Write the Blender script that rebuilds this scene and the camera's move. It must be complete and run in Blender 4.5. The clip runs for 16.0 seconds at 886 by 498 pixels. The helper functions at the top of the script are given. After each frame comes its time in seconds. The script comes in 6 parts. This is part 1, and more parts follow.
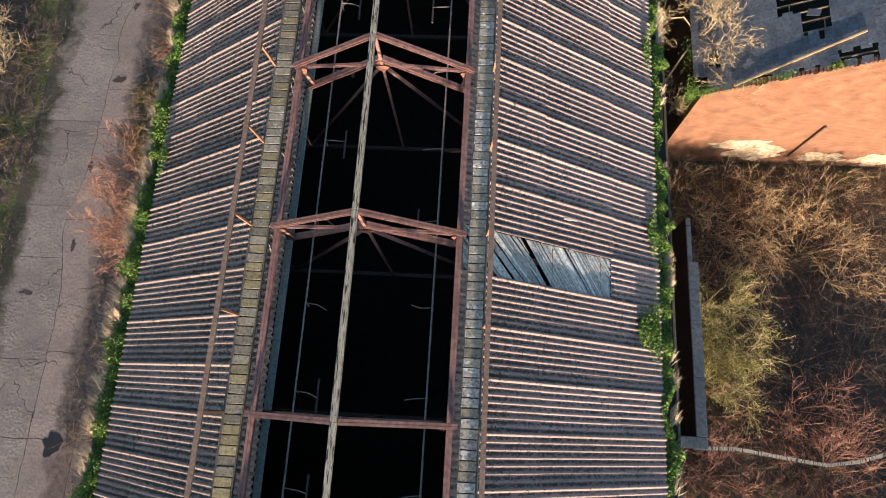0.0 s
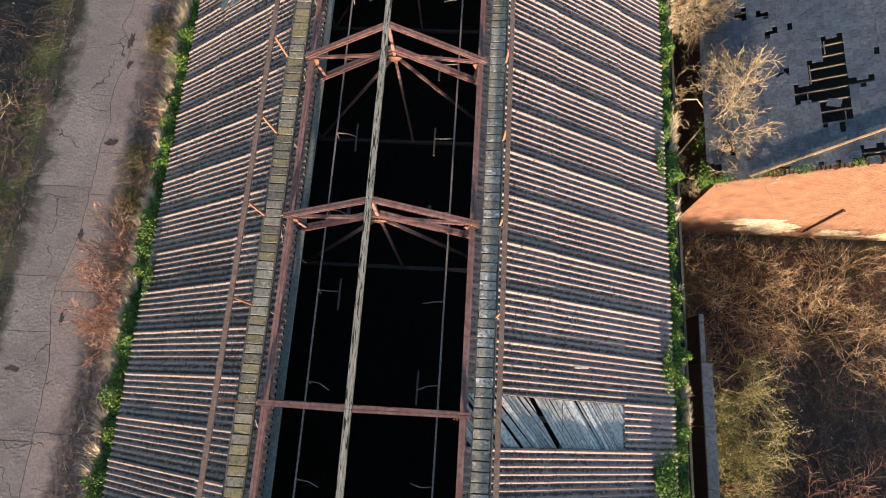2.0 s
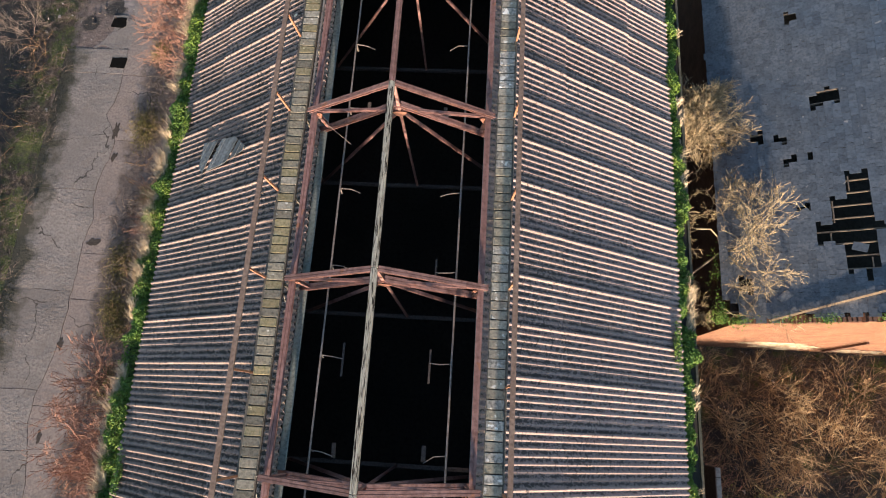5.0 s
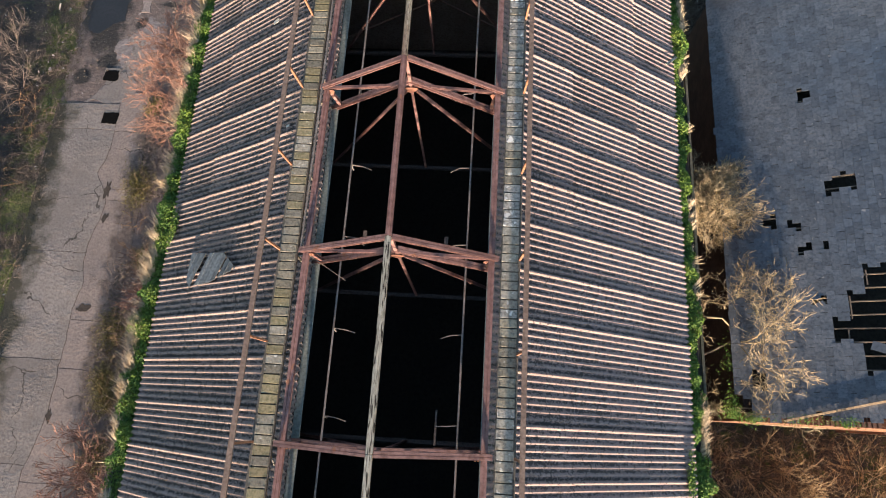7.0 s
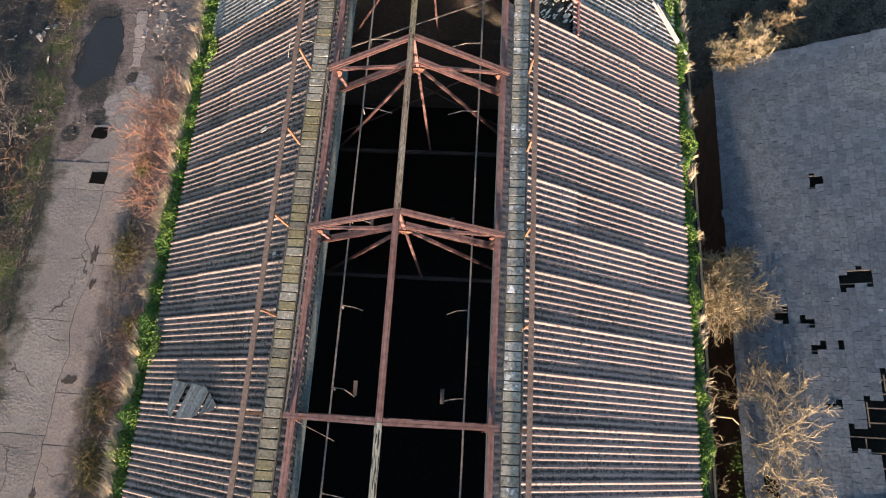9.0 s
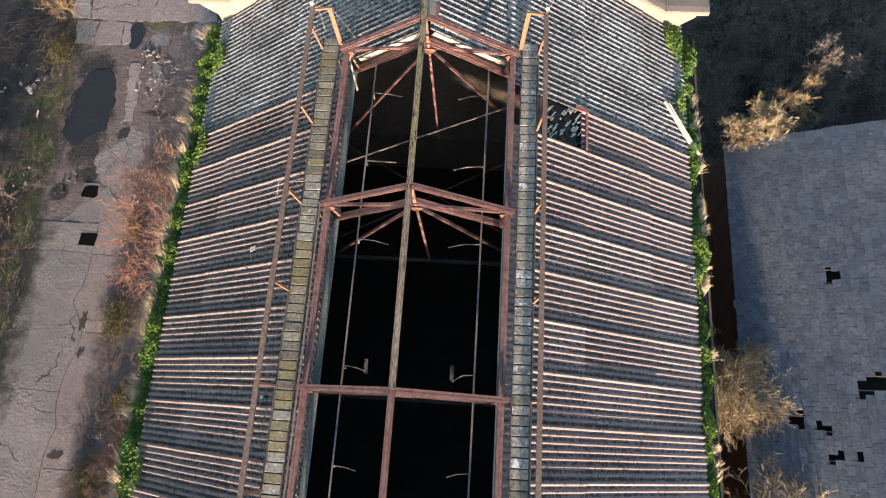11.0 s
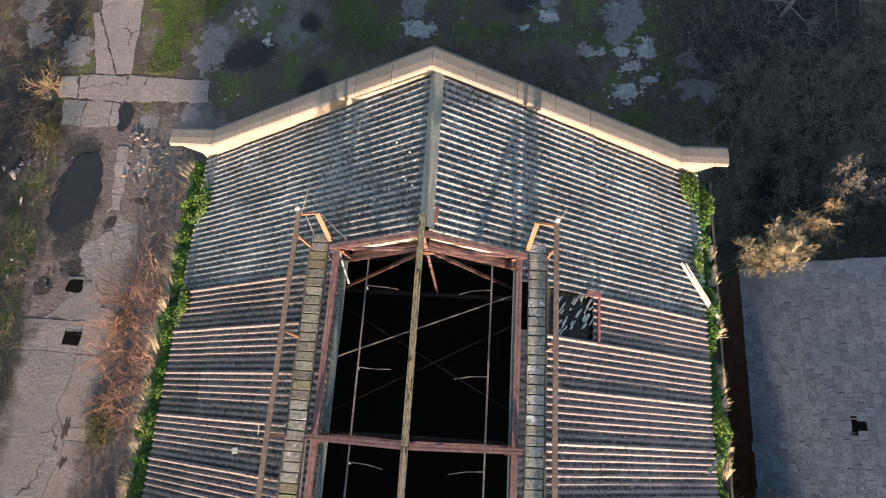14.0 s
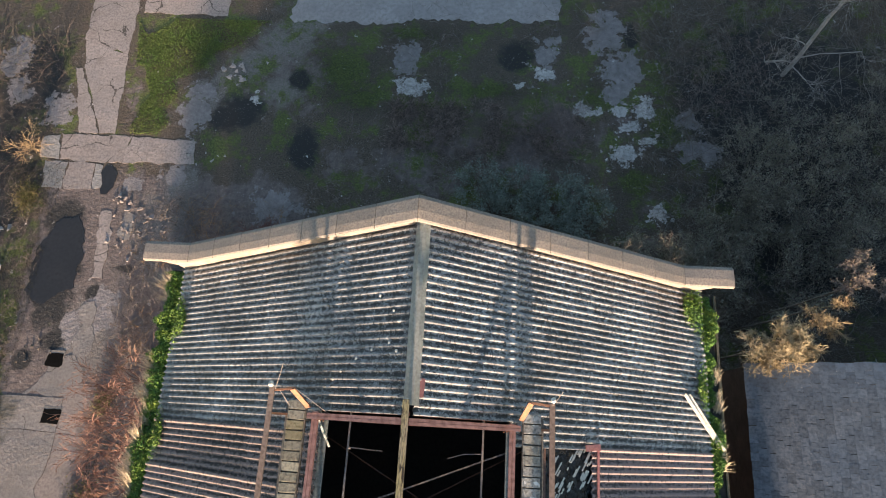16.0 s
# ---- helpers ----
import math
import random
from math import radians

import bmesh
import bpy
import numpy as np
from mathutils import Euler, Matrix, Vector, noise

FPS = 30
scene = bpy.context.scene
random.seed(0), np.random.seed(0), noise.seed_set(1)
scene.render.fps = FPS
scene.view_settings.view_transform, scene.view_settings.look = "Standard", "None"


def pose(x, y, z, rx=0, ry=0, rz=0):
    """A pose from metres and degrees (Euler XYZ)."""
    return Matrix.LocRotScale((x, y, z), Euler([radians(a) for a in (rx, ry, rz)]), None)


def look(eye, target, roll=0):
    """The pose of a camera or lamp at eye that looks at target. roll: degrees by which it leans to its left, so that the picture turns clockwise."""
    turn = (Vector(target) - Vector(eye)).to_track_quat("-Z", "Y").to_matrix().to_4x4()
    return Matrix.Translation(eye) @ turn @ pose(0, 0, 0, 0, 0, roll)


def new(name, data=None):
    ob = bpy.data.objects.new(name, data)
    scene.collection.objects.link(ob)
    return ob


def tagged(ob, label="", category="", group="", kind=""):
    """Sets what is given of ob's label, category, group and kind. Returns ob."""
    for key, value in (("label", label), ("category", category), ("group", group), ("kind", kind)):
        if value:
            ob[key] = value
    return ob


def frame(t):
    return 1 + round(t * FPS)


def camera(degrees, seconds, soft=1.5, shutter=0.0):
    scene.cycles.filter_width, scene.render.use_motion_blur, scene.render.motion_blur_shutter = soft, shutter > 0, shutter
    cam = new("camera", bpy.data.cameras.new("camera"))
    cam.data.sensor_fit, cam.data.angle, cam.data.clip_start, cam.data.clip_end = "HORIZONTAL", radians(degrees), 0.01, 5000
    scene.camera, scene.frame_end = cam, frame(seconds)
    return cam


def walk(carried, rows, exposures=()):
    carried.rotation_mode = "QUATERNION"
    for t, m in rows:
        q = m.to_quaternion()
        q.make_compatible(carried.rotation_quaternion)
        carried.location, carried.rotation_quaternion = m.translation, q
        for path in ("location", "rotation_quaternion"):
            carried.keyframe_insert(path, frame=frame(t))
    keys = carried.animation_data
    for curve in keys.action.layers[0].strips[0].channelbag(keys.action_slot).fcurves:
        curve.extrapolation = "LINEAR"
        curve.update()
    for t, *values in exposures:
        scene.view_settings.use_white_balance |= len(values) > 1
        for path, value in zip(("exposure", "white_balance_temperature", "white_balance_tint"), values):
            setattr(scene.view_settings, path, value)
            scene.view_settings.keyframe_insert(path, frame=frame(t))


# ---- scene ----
cam = camera(74.5, 16.0, soft=1.05)
PATH = [
    (0, (2.726, 0.479, 32.01), (2.612, 0.993, 30.08), -9.5),
    (0.5, (2.684, 1.493, 31.974), (2.57, 2.007, 30.045), -9.5),
    (1, (2.636, 2.553, 31.955), (2.519, 3.068, 30.026), -9.8),
    (1.5, (2.561, 3.631, 31.943), (2.443, 4.15, 30.015), -9.7),
    (2, (2.451, 4.738, 31.937), (2.333, 5.259, 30.01), -9.6),
    (2.5, (2.378, 5.749, 31.901), (2.261, 6.272, 29.975), -9.6),
    (3, (2.359, 6.726, 31.868), (2.241, 7.253, 29.942), -9.6),
    (3.5, (2.34, 7.782, 31.902), (2.222, 8.314, 29.977), -9.4),
    (4, (2.289, 8.841, 31.852), (2.171, 9.375, 29.928), -9.4),
    (6.5, (2.009, 13.62, 31.917), (1.888, 14.161, 29.996), -9.5),
    (7, (1.956, 14.587, 31.916), (1.836, 15.13, 29.995), -9.4),
    (7.5, (1.964, 15.525, 31.905), (1.843, 16.072, 29.985), -9.4),
    (8, (1.928, 16.477, 31.888), (1.808, 17.024, 29.968), -9.3),
    (8.5, (1.876, 17.487, 31.916), (1.755, 18.036, 29.997), -9.3),
    (9, (1.817, 18.494, 31.941), (1.698, 19.043, 30.021), -9.2),
    (11.5, (1.522, 23.286, 31.981), (1.402, 23.844, 30.064), -8.8),
    (12, (1.436, 24.157, 32.002), (1.316, 24.718, 30.086), -8.8),
    (12.5, (1.365, 25.073, 32.01), (1.244, 25.635, 30.094), -8.8),
    (13, (1.312, 26.054, 32.033), (1.191, 26.617, 30.118), -8.9),
    (13.5, (1.289, 27.014, 32.027), (1.169, 27.578, 30.112), -8.8),
    (14, (1.259, 27.967, 32.104), (1.139, 28.534, 30.19), -8.7),
    (14.5, (1.173, 28.839, 32.119), (1.056, 29.409, 30.205), -8.4),
    (15, (1.146, 29.864, 32.101), (1.029, 30.438, 30.188), -8.2),
    (15.5, (1.215, 30.966, 32.161), (1.1, 31.54, 30.248), -8.2),
    (16, (1.268, 31.983, 32.176), (1.156, 32.56, 30.264), -7.9),
]
walk(cam, [(t, look(eye, target, roll)) for t, eye, target, roll in PATH], [(0.0, 1.6, 6000, 10), (4.0, 1.68, 6000, 10), (8.0, 1.78, 6000, 10), (13.0, 1.78, 6050, 10), (16.0, 1.88, 6250, 10)])

# ---- world and sun ----
SUN_EL, SUN_AZ = 7.8, -2.0
world = bpy.data.worlds.new("sky")
scene.world = world
world.use_nodes = True
wn = world.node_tree.nodes
sky = wn.new("ShaderNodeTexSky")
sky.sky_type, sky.sun_disc = "NISHITA", False
sky.sun_elevation, sky.sun_rotation = radians(SUN_EL), radians(180 + SUN_AZ)
wn["Background"].inputs["Strength"].default_value = 0.095
world.node_tree.links.new(sky.outputs[0], wn["Background"].inputs["Color"])
sun = new("sun", bpy.data.lights.new("sun", "SUN"))
sun.data.energy, sun.data.angle, sun.data.color = 5.0, radians(1.0), (1.0, 0.71, 0.48)
sun.matrix_world = look((0, 0, 60), (60 * math.sin(radians(SUN_AZ)), 60 * math.cos(radians(SUN_AZ)), 60 - 60 * math.tan(radians(SUN_EL))))

# ---- materials ----


def mat(name, a, b, c=None, scale=1.5, fine=22.0, rough=0.9, metal=0.0, bump=0.3, dist=0.02, rnd=0.25, spots=0.0, spot_col=(0.5, 0.5, 0.45), stretch=(1, 1, 1), gloss=None):
    """Two-scale mottled surface: a and b mix in patches, c comes in as fine grain."""
    m = bpy.data.materials.new(name)
    m.use_nodes = True
    n, l = m.node_tree.nodes, m.node_tree.links
    bs = n["Principled BSDF"]
    geo, mp = n.new("ShaderNodeNewGeometry"), n.new("ShaderNodeMapping")
    mp.inputs["Scale"].default_value = stretch
    l.new(geo.outputs["Position"], mp.inputs["Vector"])
    info = n.new("ShaderNodeObjectInfo")

    def noise_tex(sc, detail=5.0, r=0.6):
        t = n.new("ShaderNodeTexNoise")
        t.inputs["Scale"].default_value, t.inputs["Detail"].default_value, t.inputs["Roughness"].default_value = sc, detail, r
        l.new(mp.outputs[0], t.inputs["Vector"])
        return t

    def ramp(src, lo, hi):
        r = n.new("ShaderNodeMapRange")
        r.inputs["From Min"].default_value, r.inputs["From Max"].default_value = lo, hi
        l.new(src, r.inputs["Value"])
        return r.outputs[0]

    def mix(f, x, y, blend="MIX"):
        k = n.new("ShaderNodeMix")
        k.data_type, k.blend_type = "RGBA", blend
        for s, v in ((k.inputs[0], f), (k.inputs[6], x), (k.inputs[7], y)):
            if isinstance(v, (int, float)):
                s.default_value = v
            elif isinstance(v, tuple):
                s.default_value = (*v, 1)
            else:
                l.new(v, s)
        return k.outputs[2]

    big, small = noise_tex(scale), noise_tex(fine, 3.5, 0.6)
    col = mix(ramp(big.outputs[0], 0.35, 0.65), a, b)
    col = mix(ramp(small.outputs[0], 0.42, 0.68), col, c if c else tuple(0.6 * v for v in a))
    if spots:
        sp = noise_tex(fine * 0.45, 3.0, 0.5)
        col = mix(ramp(sp.outputs[0], 0.72 - spots, 0.76 - spots), col, spot_col)
    if rnd:
        mr = n.new("ShaderNodeMapRange")
        mr.inputs["To Min"].default_value, mr.inputs["To Max"].default_value = 1 - rnd, 1 + rnd
        l.new(info.outputs["Random"], mr.inputs["Value"])
        vm = n.new("ShaderNodeVectorMath")
        vm.operation = "SCALE"
        l.new(col, vm.inputs[0])
        l.new(mr.outputs[0], vm.inputs["Scale"])
        col = vm.outputs[0]
    l.new(col, bs.inputs["Base Color"])
    bs.inputs["Roughness"].default_value, bs.inputs["Metallic"].default_value = rough, metal
    if gloss:
        l.new(ramp_out(n, l, small.outputs[0], 0.3, 0.7, gloss[0], gloss[1]), bs.inputs["Roughness"])
    if bump:
        bp = n.new("ShaderNodeBump")
        bp.inputs["Strength"].default_value, bp.inputs["Distance"].default_value = bump, dist
        l.new(small.outputs[0], bp.inputs["Height"])
        l.new(bp.outputs[0], bs.inputs["Normal"])
    return m


def ramp_out(n, l, src, lo, hi, a, b):
    r = n.new("ShaderNodeMapRange")
    for k, v in (("From Min", lo), ("From Max", hi), ("To Min", a), ("To Max", b)):
        r.inputs[k].default_value = v
    l.new(src, r.inputs["Value"])
    return r.outputs[0]


M_SHEET = mat("old_cement_sheet", (0.325, 0.252, 0.245), (0.385, 0.302, 0.288), (0.225, 0.182, 0.18), 0.9, 16, 0.92, rnd=0.14)
M_SHEET_W = mat("mossy_cement_sheet", (0.275, 0.213, 0.2), (0.345, 0.267, 0.245), (0.16, 0.132, 0.122), 0.9, 16, 0.92, rnd=0.14)
M_SHEET_N = mat("newer_cement_sheet", (0.445, 0.45, 0.46), (0.25, 0.256, 0.268), (0.125, 0.125, 0.13), 0.45, 8, 0.5, rnd=0.12, spots=0.02, spot_col=(0.6, 0.6, 0.58))


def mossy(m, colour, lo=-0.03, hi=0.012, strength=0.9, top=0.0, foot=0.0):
    """Ragged moss and grime on corrugated sheets, with the shade of their troughs put into it."""
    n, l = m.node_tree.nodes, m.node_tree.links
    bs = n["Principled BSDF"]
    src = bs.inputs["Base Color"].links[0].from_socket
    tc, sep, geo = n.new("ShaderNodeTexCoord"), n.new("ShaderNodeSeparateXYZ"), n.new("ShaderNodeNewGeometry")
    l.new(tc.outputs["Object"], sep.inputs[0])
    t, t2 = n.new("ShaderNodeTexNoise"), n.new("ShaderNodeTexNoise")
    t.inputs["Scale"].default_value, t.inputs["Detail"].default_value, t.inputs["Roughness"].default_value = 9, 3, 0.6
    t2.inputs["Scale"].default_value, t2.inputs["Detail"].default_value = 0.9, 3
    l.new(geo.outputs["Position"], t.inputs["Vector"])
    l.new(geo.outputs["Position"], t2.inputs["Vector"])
    # Darkens with depth, so trough shade is painted along with the moss.
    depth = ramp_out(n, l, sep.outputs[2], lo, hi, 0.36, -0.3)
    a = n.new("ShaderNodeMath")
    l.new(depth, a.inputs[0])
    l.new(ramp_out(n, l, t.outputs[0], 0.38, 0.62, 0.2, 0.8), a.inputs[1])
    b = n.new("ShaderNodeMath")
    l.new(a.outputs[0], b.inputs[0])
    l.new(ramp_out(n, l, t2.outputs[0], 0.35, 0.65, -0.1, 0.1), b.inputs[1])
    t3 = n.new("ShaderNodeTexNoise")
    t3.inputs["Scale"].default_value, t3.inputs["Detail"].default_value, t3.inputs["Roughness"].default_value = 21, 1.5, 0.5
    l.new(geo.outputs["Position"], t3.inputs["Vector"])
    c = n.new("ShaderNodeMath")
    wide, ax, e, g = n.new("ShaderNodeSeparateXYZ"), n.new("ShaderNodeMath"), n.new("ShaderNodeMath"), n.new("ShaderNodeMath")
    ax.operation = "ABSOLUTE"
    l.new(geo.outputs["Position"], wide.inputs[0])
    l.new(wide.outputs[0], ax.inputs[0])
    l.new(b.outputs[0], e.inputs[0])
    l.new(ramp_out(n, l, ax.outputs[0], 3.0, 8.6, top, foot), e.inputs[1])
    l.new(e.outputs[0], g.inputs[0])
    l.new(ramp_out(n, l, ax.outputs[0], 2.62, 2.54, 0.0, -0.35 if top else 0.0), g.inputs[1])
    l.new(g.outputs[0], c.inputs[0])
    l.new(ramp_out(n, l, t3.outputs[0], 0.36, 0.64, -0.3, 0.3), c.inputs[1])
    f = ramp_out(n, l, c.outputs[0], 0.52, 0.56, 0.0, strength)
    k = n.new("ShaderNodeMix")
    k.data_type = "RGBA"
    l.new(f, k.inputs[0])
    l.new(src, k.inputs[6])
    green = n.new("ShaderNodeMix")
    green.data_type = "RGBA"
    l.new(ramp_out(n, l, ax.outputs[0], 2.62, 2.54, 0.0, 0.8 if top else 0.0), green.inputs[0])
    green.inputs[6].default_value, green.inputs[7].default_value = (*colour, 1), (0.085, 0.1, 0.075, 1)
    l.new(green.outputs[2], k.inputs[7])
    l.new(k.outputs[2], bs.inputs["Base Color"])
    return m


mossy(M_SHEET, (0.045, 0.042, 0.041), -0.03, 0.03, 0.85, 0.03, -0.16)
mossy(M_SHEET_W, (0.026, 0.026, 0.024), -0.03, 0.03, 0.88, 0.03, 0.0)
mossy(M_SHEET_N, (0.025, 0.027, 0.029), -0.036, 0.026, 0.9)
M_RUST = mat("rusty_red_steel", (0.2, 0.108, 0.098), (0.275, 0.165, 0.155), (0.135, 0.07, 0.062), 0.8, 7, 0.7, rnd=0.12, spots=0.05, spot_col=(0.25, 0.115, 0.07))
M_RUST_D = mat("dark_rusty_steel", (0.13, 0.075, 0.055), (0.19, 0.11, 0.085), (0.07, 0.045, 0.035), 1.2, 18, 0.75, rnd=0.1)
M_TIMBER = mat("weathered_grey_timber", (0.36, 0.36, 0.31), (0.46, 0.45, 0.4), (0.16, 0.155, 0.13), 0.7, 9, 0.9, rnd=0.1, stretch=(6, 0.6, 6), spots=0.17, spot_col=(0.015, 0.014, 0.012))
M_TIMBER_Y = mat("lichened_timber", (0.26, 0.225, 0.175), (0.32, 0.28, 0.145), (0.05, 0.045, 0.035), 1.6, 9, 0.9, rnd=0.1, stretch=(3, 0.8, 3), spots=0.12, spot_col=(0.03, 0.025, 0.02))
M_TIMBER_R = mat("rust_stained_timber", (0.24, 0.16, 0.125), (0.37, 0.34, 0.27), (0.1, 0.07, 0.055), 1.1, 9, 0.9, rnd=0.1, stretch=(4, 0.7, 4), spots=0.1, spot_col=(0.02, 0.017, 0.014))
M_TREAD = mat("mossy_walkway_board", (0.31, 0.285, 0.21), (0.25, 0.237, 0.195), (0.13, 0.125, 0.1), 0.6, 16, 0.92, rnd=0.3, spots=0.03, spot_col=(0.55, 0.54, 0.48))
M_TREAD_E = mat("grey_walkway_board", (0.38, 0.365, 0.31), (0.3, 0.285, 0.235), (0.17, 0.162, 0.135), 0.6, 16, 0.92, rnd=0.2, spots=0.08, spot_col=(0.55, 0.55, 0.51))
M_TREAD_Y = mat("yellow_lichen_board", (0.33, 0.285, 0.16), (0.26, 0.23, 0.15), (0.16, 0.15, 0.08), 0.9, 16, 0.92, rnd=0.2, spots=0.05, spot_col=(0.5, 0.46, 0.3))
M_TREAD_S = mat("white_speckled_board", (0.46, 0.452, 0.42), (0.34, 0.332, 0.3), (0.13, 0.135, 0.125), 0.9, 14, 0.92, rnd=0.2, spots=0.12, spot_col=(0.66, 0.67, 0.65))
M_DARKWOOD = mat("dark_wet_timber", (0.1, 0.095, 0.085), (0.16, 0.145, 0.12), (0.05, 0.05, 0.045), 1.2, 16, 0.85, rnd=0.1)
M_PLATE = mat("grey_painted_plate", (0.21, 0.27, 0.265), (0.27, 0.31, 0.3), (0.13, 0.16, 0.16), 1.1, 13, 0.7, rnd=0.1)
M_STONE = mat("cast_stone_coping", (0.29, 0.252, 0.22), (0.22, 0.2, 0.182), (0.15, 0.138, 0.125), 1.3, 20, 0.93, rnd=0.08)
M_RENDER = mat("stained_wall_render", (0.28, 0.24, 0.2), (0.36, 0.31, 0.26), (0.2, 0.17, 0.14), 0.5, 9, 0.93, rnd=0)
M_BRICK_D = mat("brown_brick", (0.2, 0.1, 0.065), (0.15, 0.085, 0.06), (0.1, 0.06, 0.045), 0.8, 14, 0.92, rnd=0.0)
M_SLATE = mat("blue_grey_slate", (0.085, 0.118, 0.165), (0.16, 0.178, 0.2), (0.07, 0.088, 0.112), 0.22, 9, 0.42, rnd=0.2, spots=0.02, spot_col=(0.26, 0.27, 0.28))
M_GUTTER = mat("mossy_gutter_concrete", (0.11, 0.105, 0.085), (0.07, 0.075, 0.05), (0.045, 0.045, 0.035), 0.8, 9, 0.93, rnd=0)
M_CONC = mat("old_concrete", (0.35, 0.335, 0.32), (0.26, 0.25, 0.245), (0.19, 0.18, 0.172), 0.35, 6, 0.93, rnd=0.06, bump=0.6, dist=0.06)


def cracked(m, scale, width, colour=(0.05, 0.045, 0.04)):
    """Wandering cracks filled with dirt."""
    n, l = m.node_tree.nodes, m.node_tree.links
    bs = n["Principled BSDF"]
    src = bs.inputs["Base Color"].links[0].from_socket
    geo, t, add, vo = n.new("ShaderNodeNewGeometry"), n.new("ShaderNodeTexNoise"), n.new("ShaderNodeVectorMath"), n.new("ShaderNodeTexVoronoi")
    t.inputs["Scale"].default_value, t.inputs["Detail"].default_value = 0.9, 6
    l.new(geo.outputs["Position"], t.inputs["Vector"])
    sc = n.new("ShaderNodeVectorMath")
    sc.operation = "SCALE"
    sc.inputs["Scale"].default_value = 1.6
    l.new(t.outputs["Color"], sc.inputs[0])
    l.new(geo.outputs["Position"], add.inputs[0])
    l.new(sc.outputs[0], add.inputs[1])
    vo.feature, vo.voronoi_dimensions = "DISTANCE_TO_EDGE", "2D"
    vo.inputs["Scale"].default_value = scale
    l.new(add.outputs[0], vo.inputs["Vector"])
    gate = n.new("ShaderNodeTexNoise")
    gate.inputs["Scale"].default_value = 0.5
    l.new(geo.outputs["Position"], gate.inputs["Vector"])
    w = ramp_out(n, l, gate.outputs[0], 0.42, 0.62, 0.0, width)
    lt = n.new("ShaderNodeMath")
    lt.operation = "LESS_THAN"
    l.new(vo.outputs["Distance"], lt.inputs[0])
    l.new(w, lt.inputs[1])
    fm = n.new("ShaderNodeMath")
    fm.operation = "MULTIPLY"
    fm.inputs[1].default_value = 0.85
    l.new(lt.outputs[0], fm.inputs[0])
    k = n.new("ShaderNodeMix")
    k.data_type = "RGBA"
    l.new(fm.outputs[0], k.inputs[0])
    l.new(src, k.inputs[6])
    k.inputs[7].default_value = (*colour, 1)
    l.new(k.outputs[2], bs.inputs["Base Color"])
    return m


cracked(M_CONC, 0.19, 0.008)


def road_mat(name, a, b, c, left, right, relief=0.07):
    """Worn cast concrete: broad stains, pitted relief, earth creeping in over the outer edges, and verge shade painted
    along the left.
    """
    m = mat(name, a, b, c, 0.28, 7, 0.93, rnd=0.07, bump=0)
    n, l = m.node_tree.nodes, m.node_tree.links
    bs = n["Principled BSDF"]
    src = bs.inputs["Base Color"].links[0].from_socket
    geo, sep = n.new("ShaderNodeNewGeometry"), n.new("ShaderNodeSeparateXYZ")
    l.new(geo.outputs["Position"], sep.inputs[0])

    def tex(sc, d, r, off=0.0):
        t, mp = n.new("ShaderNodeTexNoise"), n.new("ShaderNodeMapping")
        mp.inputs["Location"].default_value = (off, off, 0)
        t.inputs["Scale"].default_value, t.inputs["Detail"].default_value, t.inputs["Roughness"].default_value = sc, d, r
        l.new(geo.outputs["Position"], mp.inputs[0])
        l.new(mp.outputs[0], t.inputs["Vector"])
        return t.outputs[0]

    def over(f, base, col):
        k = n.new("ShaderNodeMix")
        k.data_type = "RGBA"
        l.new(f, k.inputs[0])
        l.new(base, k.inputs[6])
        if isinstance(col, tuple):
            k.inputs[7].default_value = (*col, 1)
        else:
            l.new(col, k.inputs[7])
        return k.outputs[2]

    add = n.new("ShaderNodeMath")
    l.new(sep.outputs[0], add.inputs[0])
    l.new(ramp_out(n, l, tex(0.7, 9, 0.62, 7), 0.25, 0.75, -0.9, 0.9), add.inputs[1])
    earth = n.new("ShaderNodeMix")
    earth.data_type = "RGBA"
    l.new(ramp_out(n, l, tex(3, 9, 0.75, 44), 0.36, 0.66, 0, 1), earth.inputs[0])
    earth.inputs[6].default_value, earth.inputs[7].default_value = (0.06, 0.05, 0.045, 1), (0.18, 0.145, 0.13, 1)
    col = over(ramp_out(n, l, tex(0.9, 6, 0.6, 90), 0.52, 0.68, 0, 0.45), src, (0.17, 0.145, 0.13))
    col = over(ramp_out(n, l, tex(16, 3, 0.6, 31), 0.66, 0.7, 0, 0.55), col, (0.08, 0.07, 0.065))
    # Dark left band: mossy earth, with the shade of the verge in its colour.
    if left is not None:
        col = over(ramp_out(n, l, add.outputs[0], left - 0.5, left + 0.35, 0.95, 0), col, (0.045, 0.045, 0.032))
    if right is not None:
        col = over(ramp_out(n, l, add.outputs[0], right - 0.3, right + 0.45, 0, 0.95), col, earth.outputs[2])
    l.new(col, bs.inputs["Base Color"])
    bp = n.new("ShaderNodeBump")
    bp.inputs["Strength"].default_value, bp.inputs["Distance"].default_value = 1.0, relief
    mul = n.new("ShaderNodeMath")
    mul.operation = "MULTIPLY"
    l.new(tex(6.5, 4, 0.55, 12), mul.inputs[0])
    l.new(ramp_out(n, l, tex(0.45, 5, 0.6, 52), 0.44, 0.62, 0.15, 1.0), mul.inputs[1])
    l.new(mul.outputs[0], bp.inputs["Height"])
    l.new(bp.outputs[0], bs.inputs["Normal"])
    return m


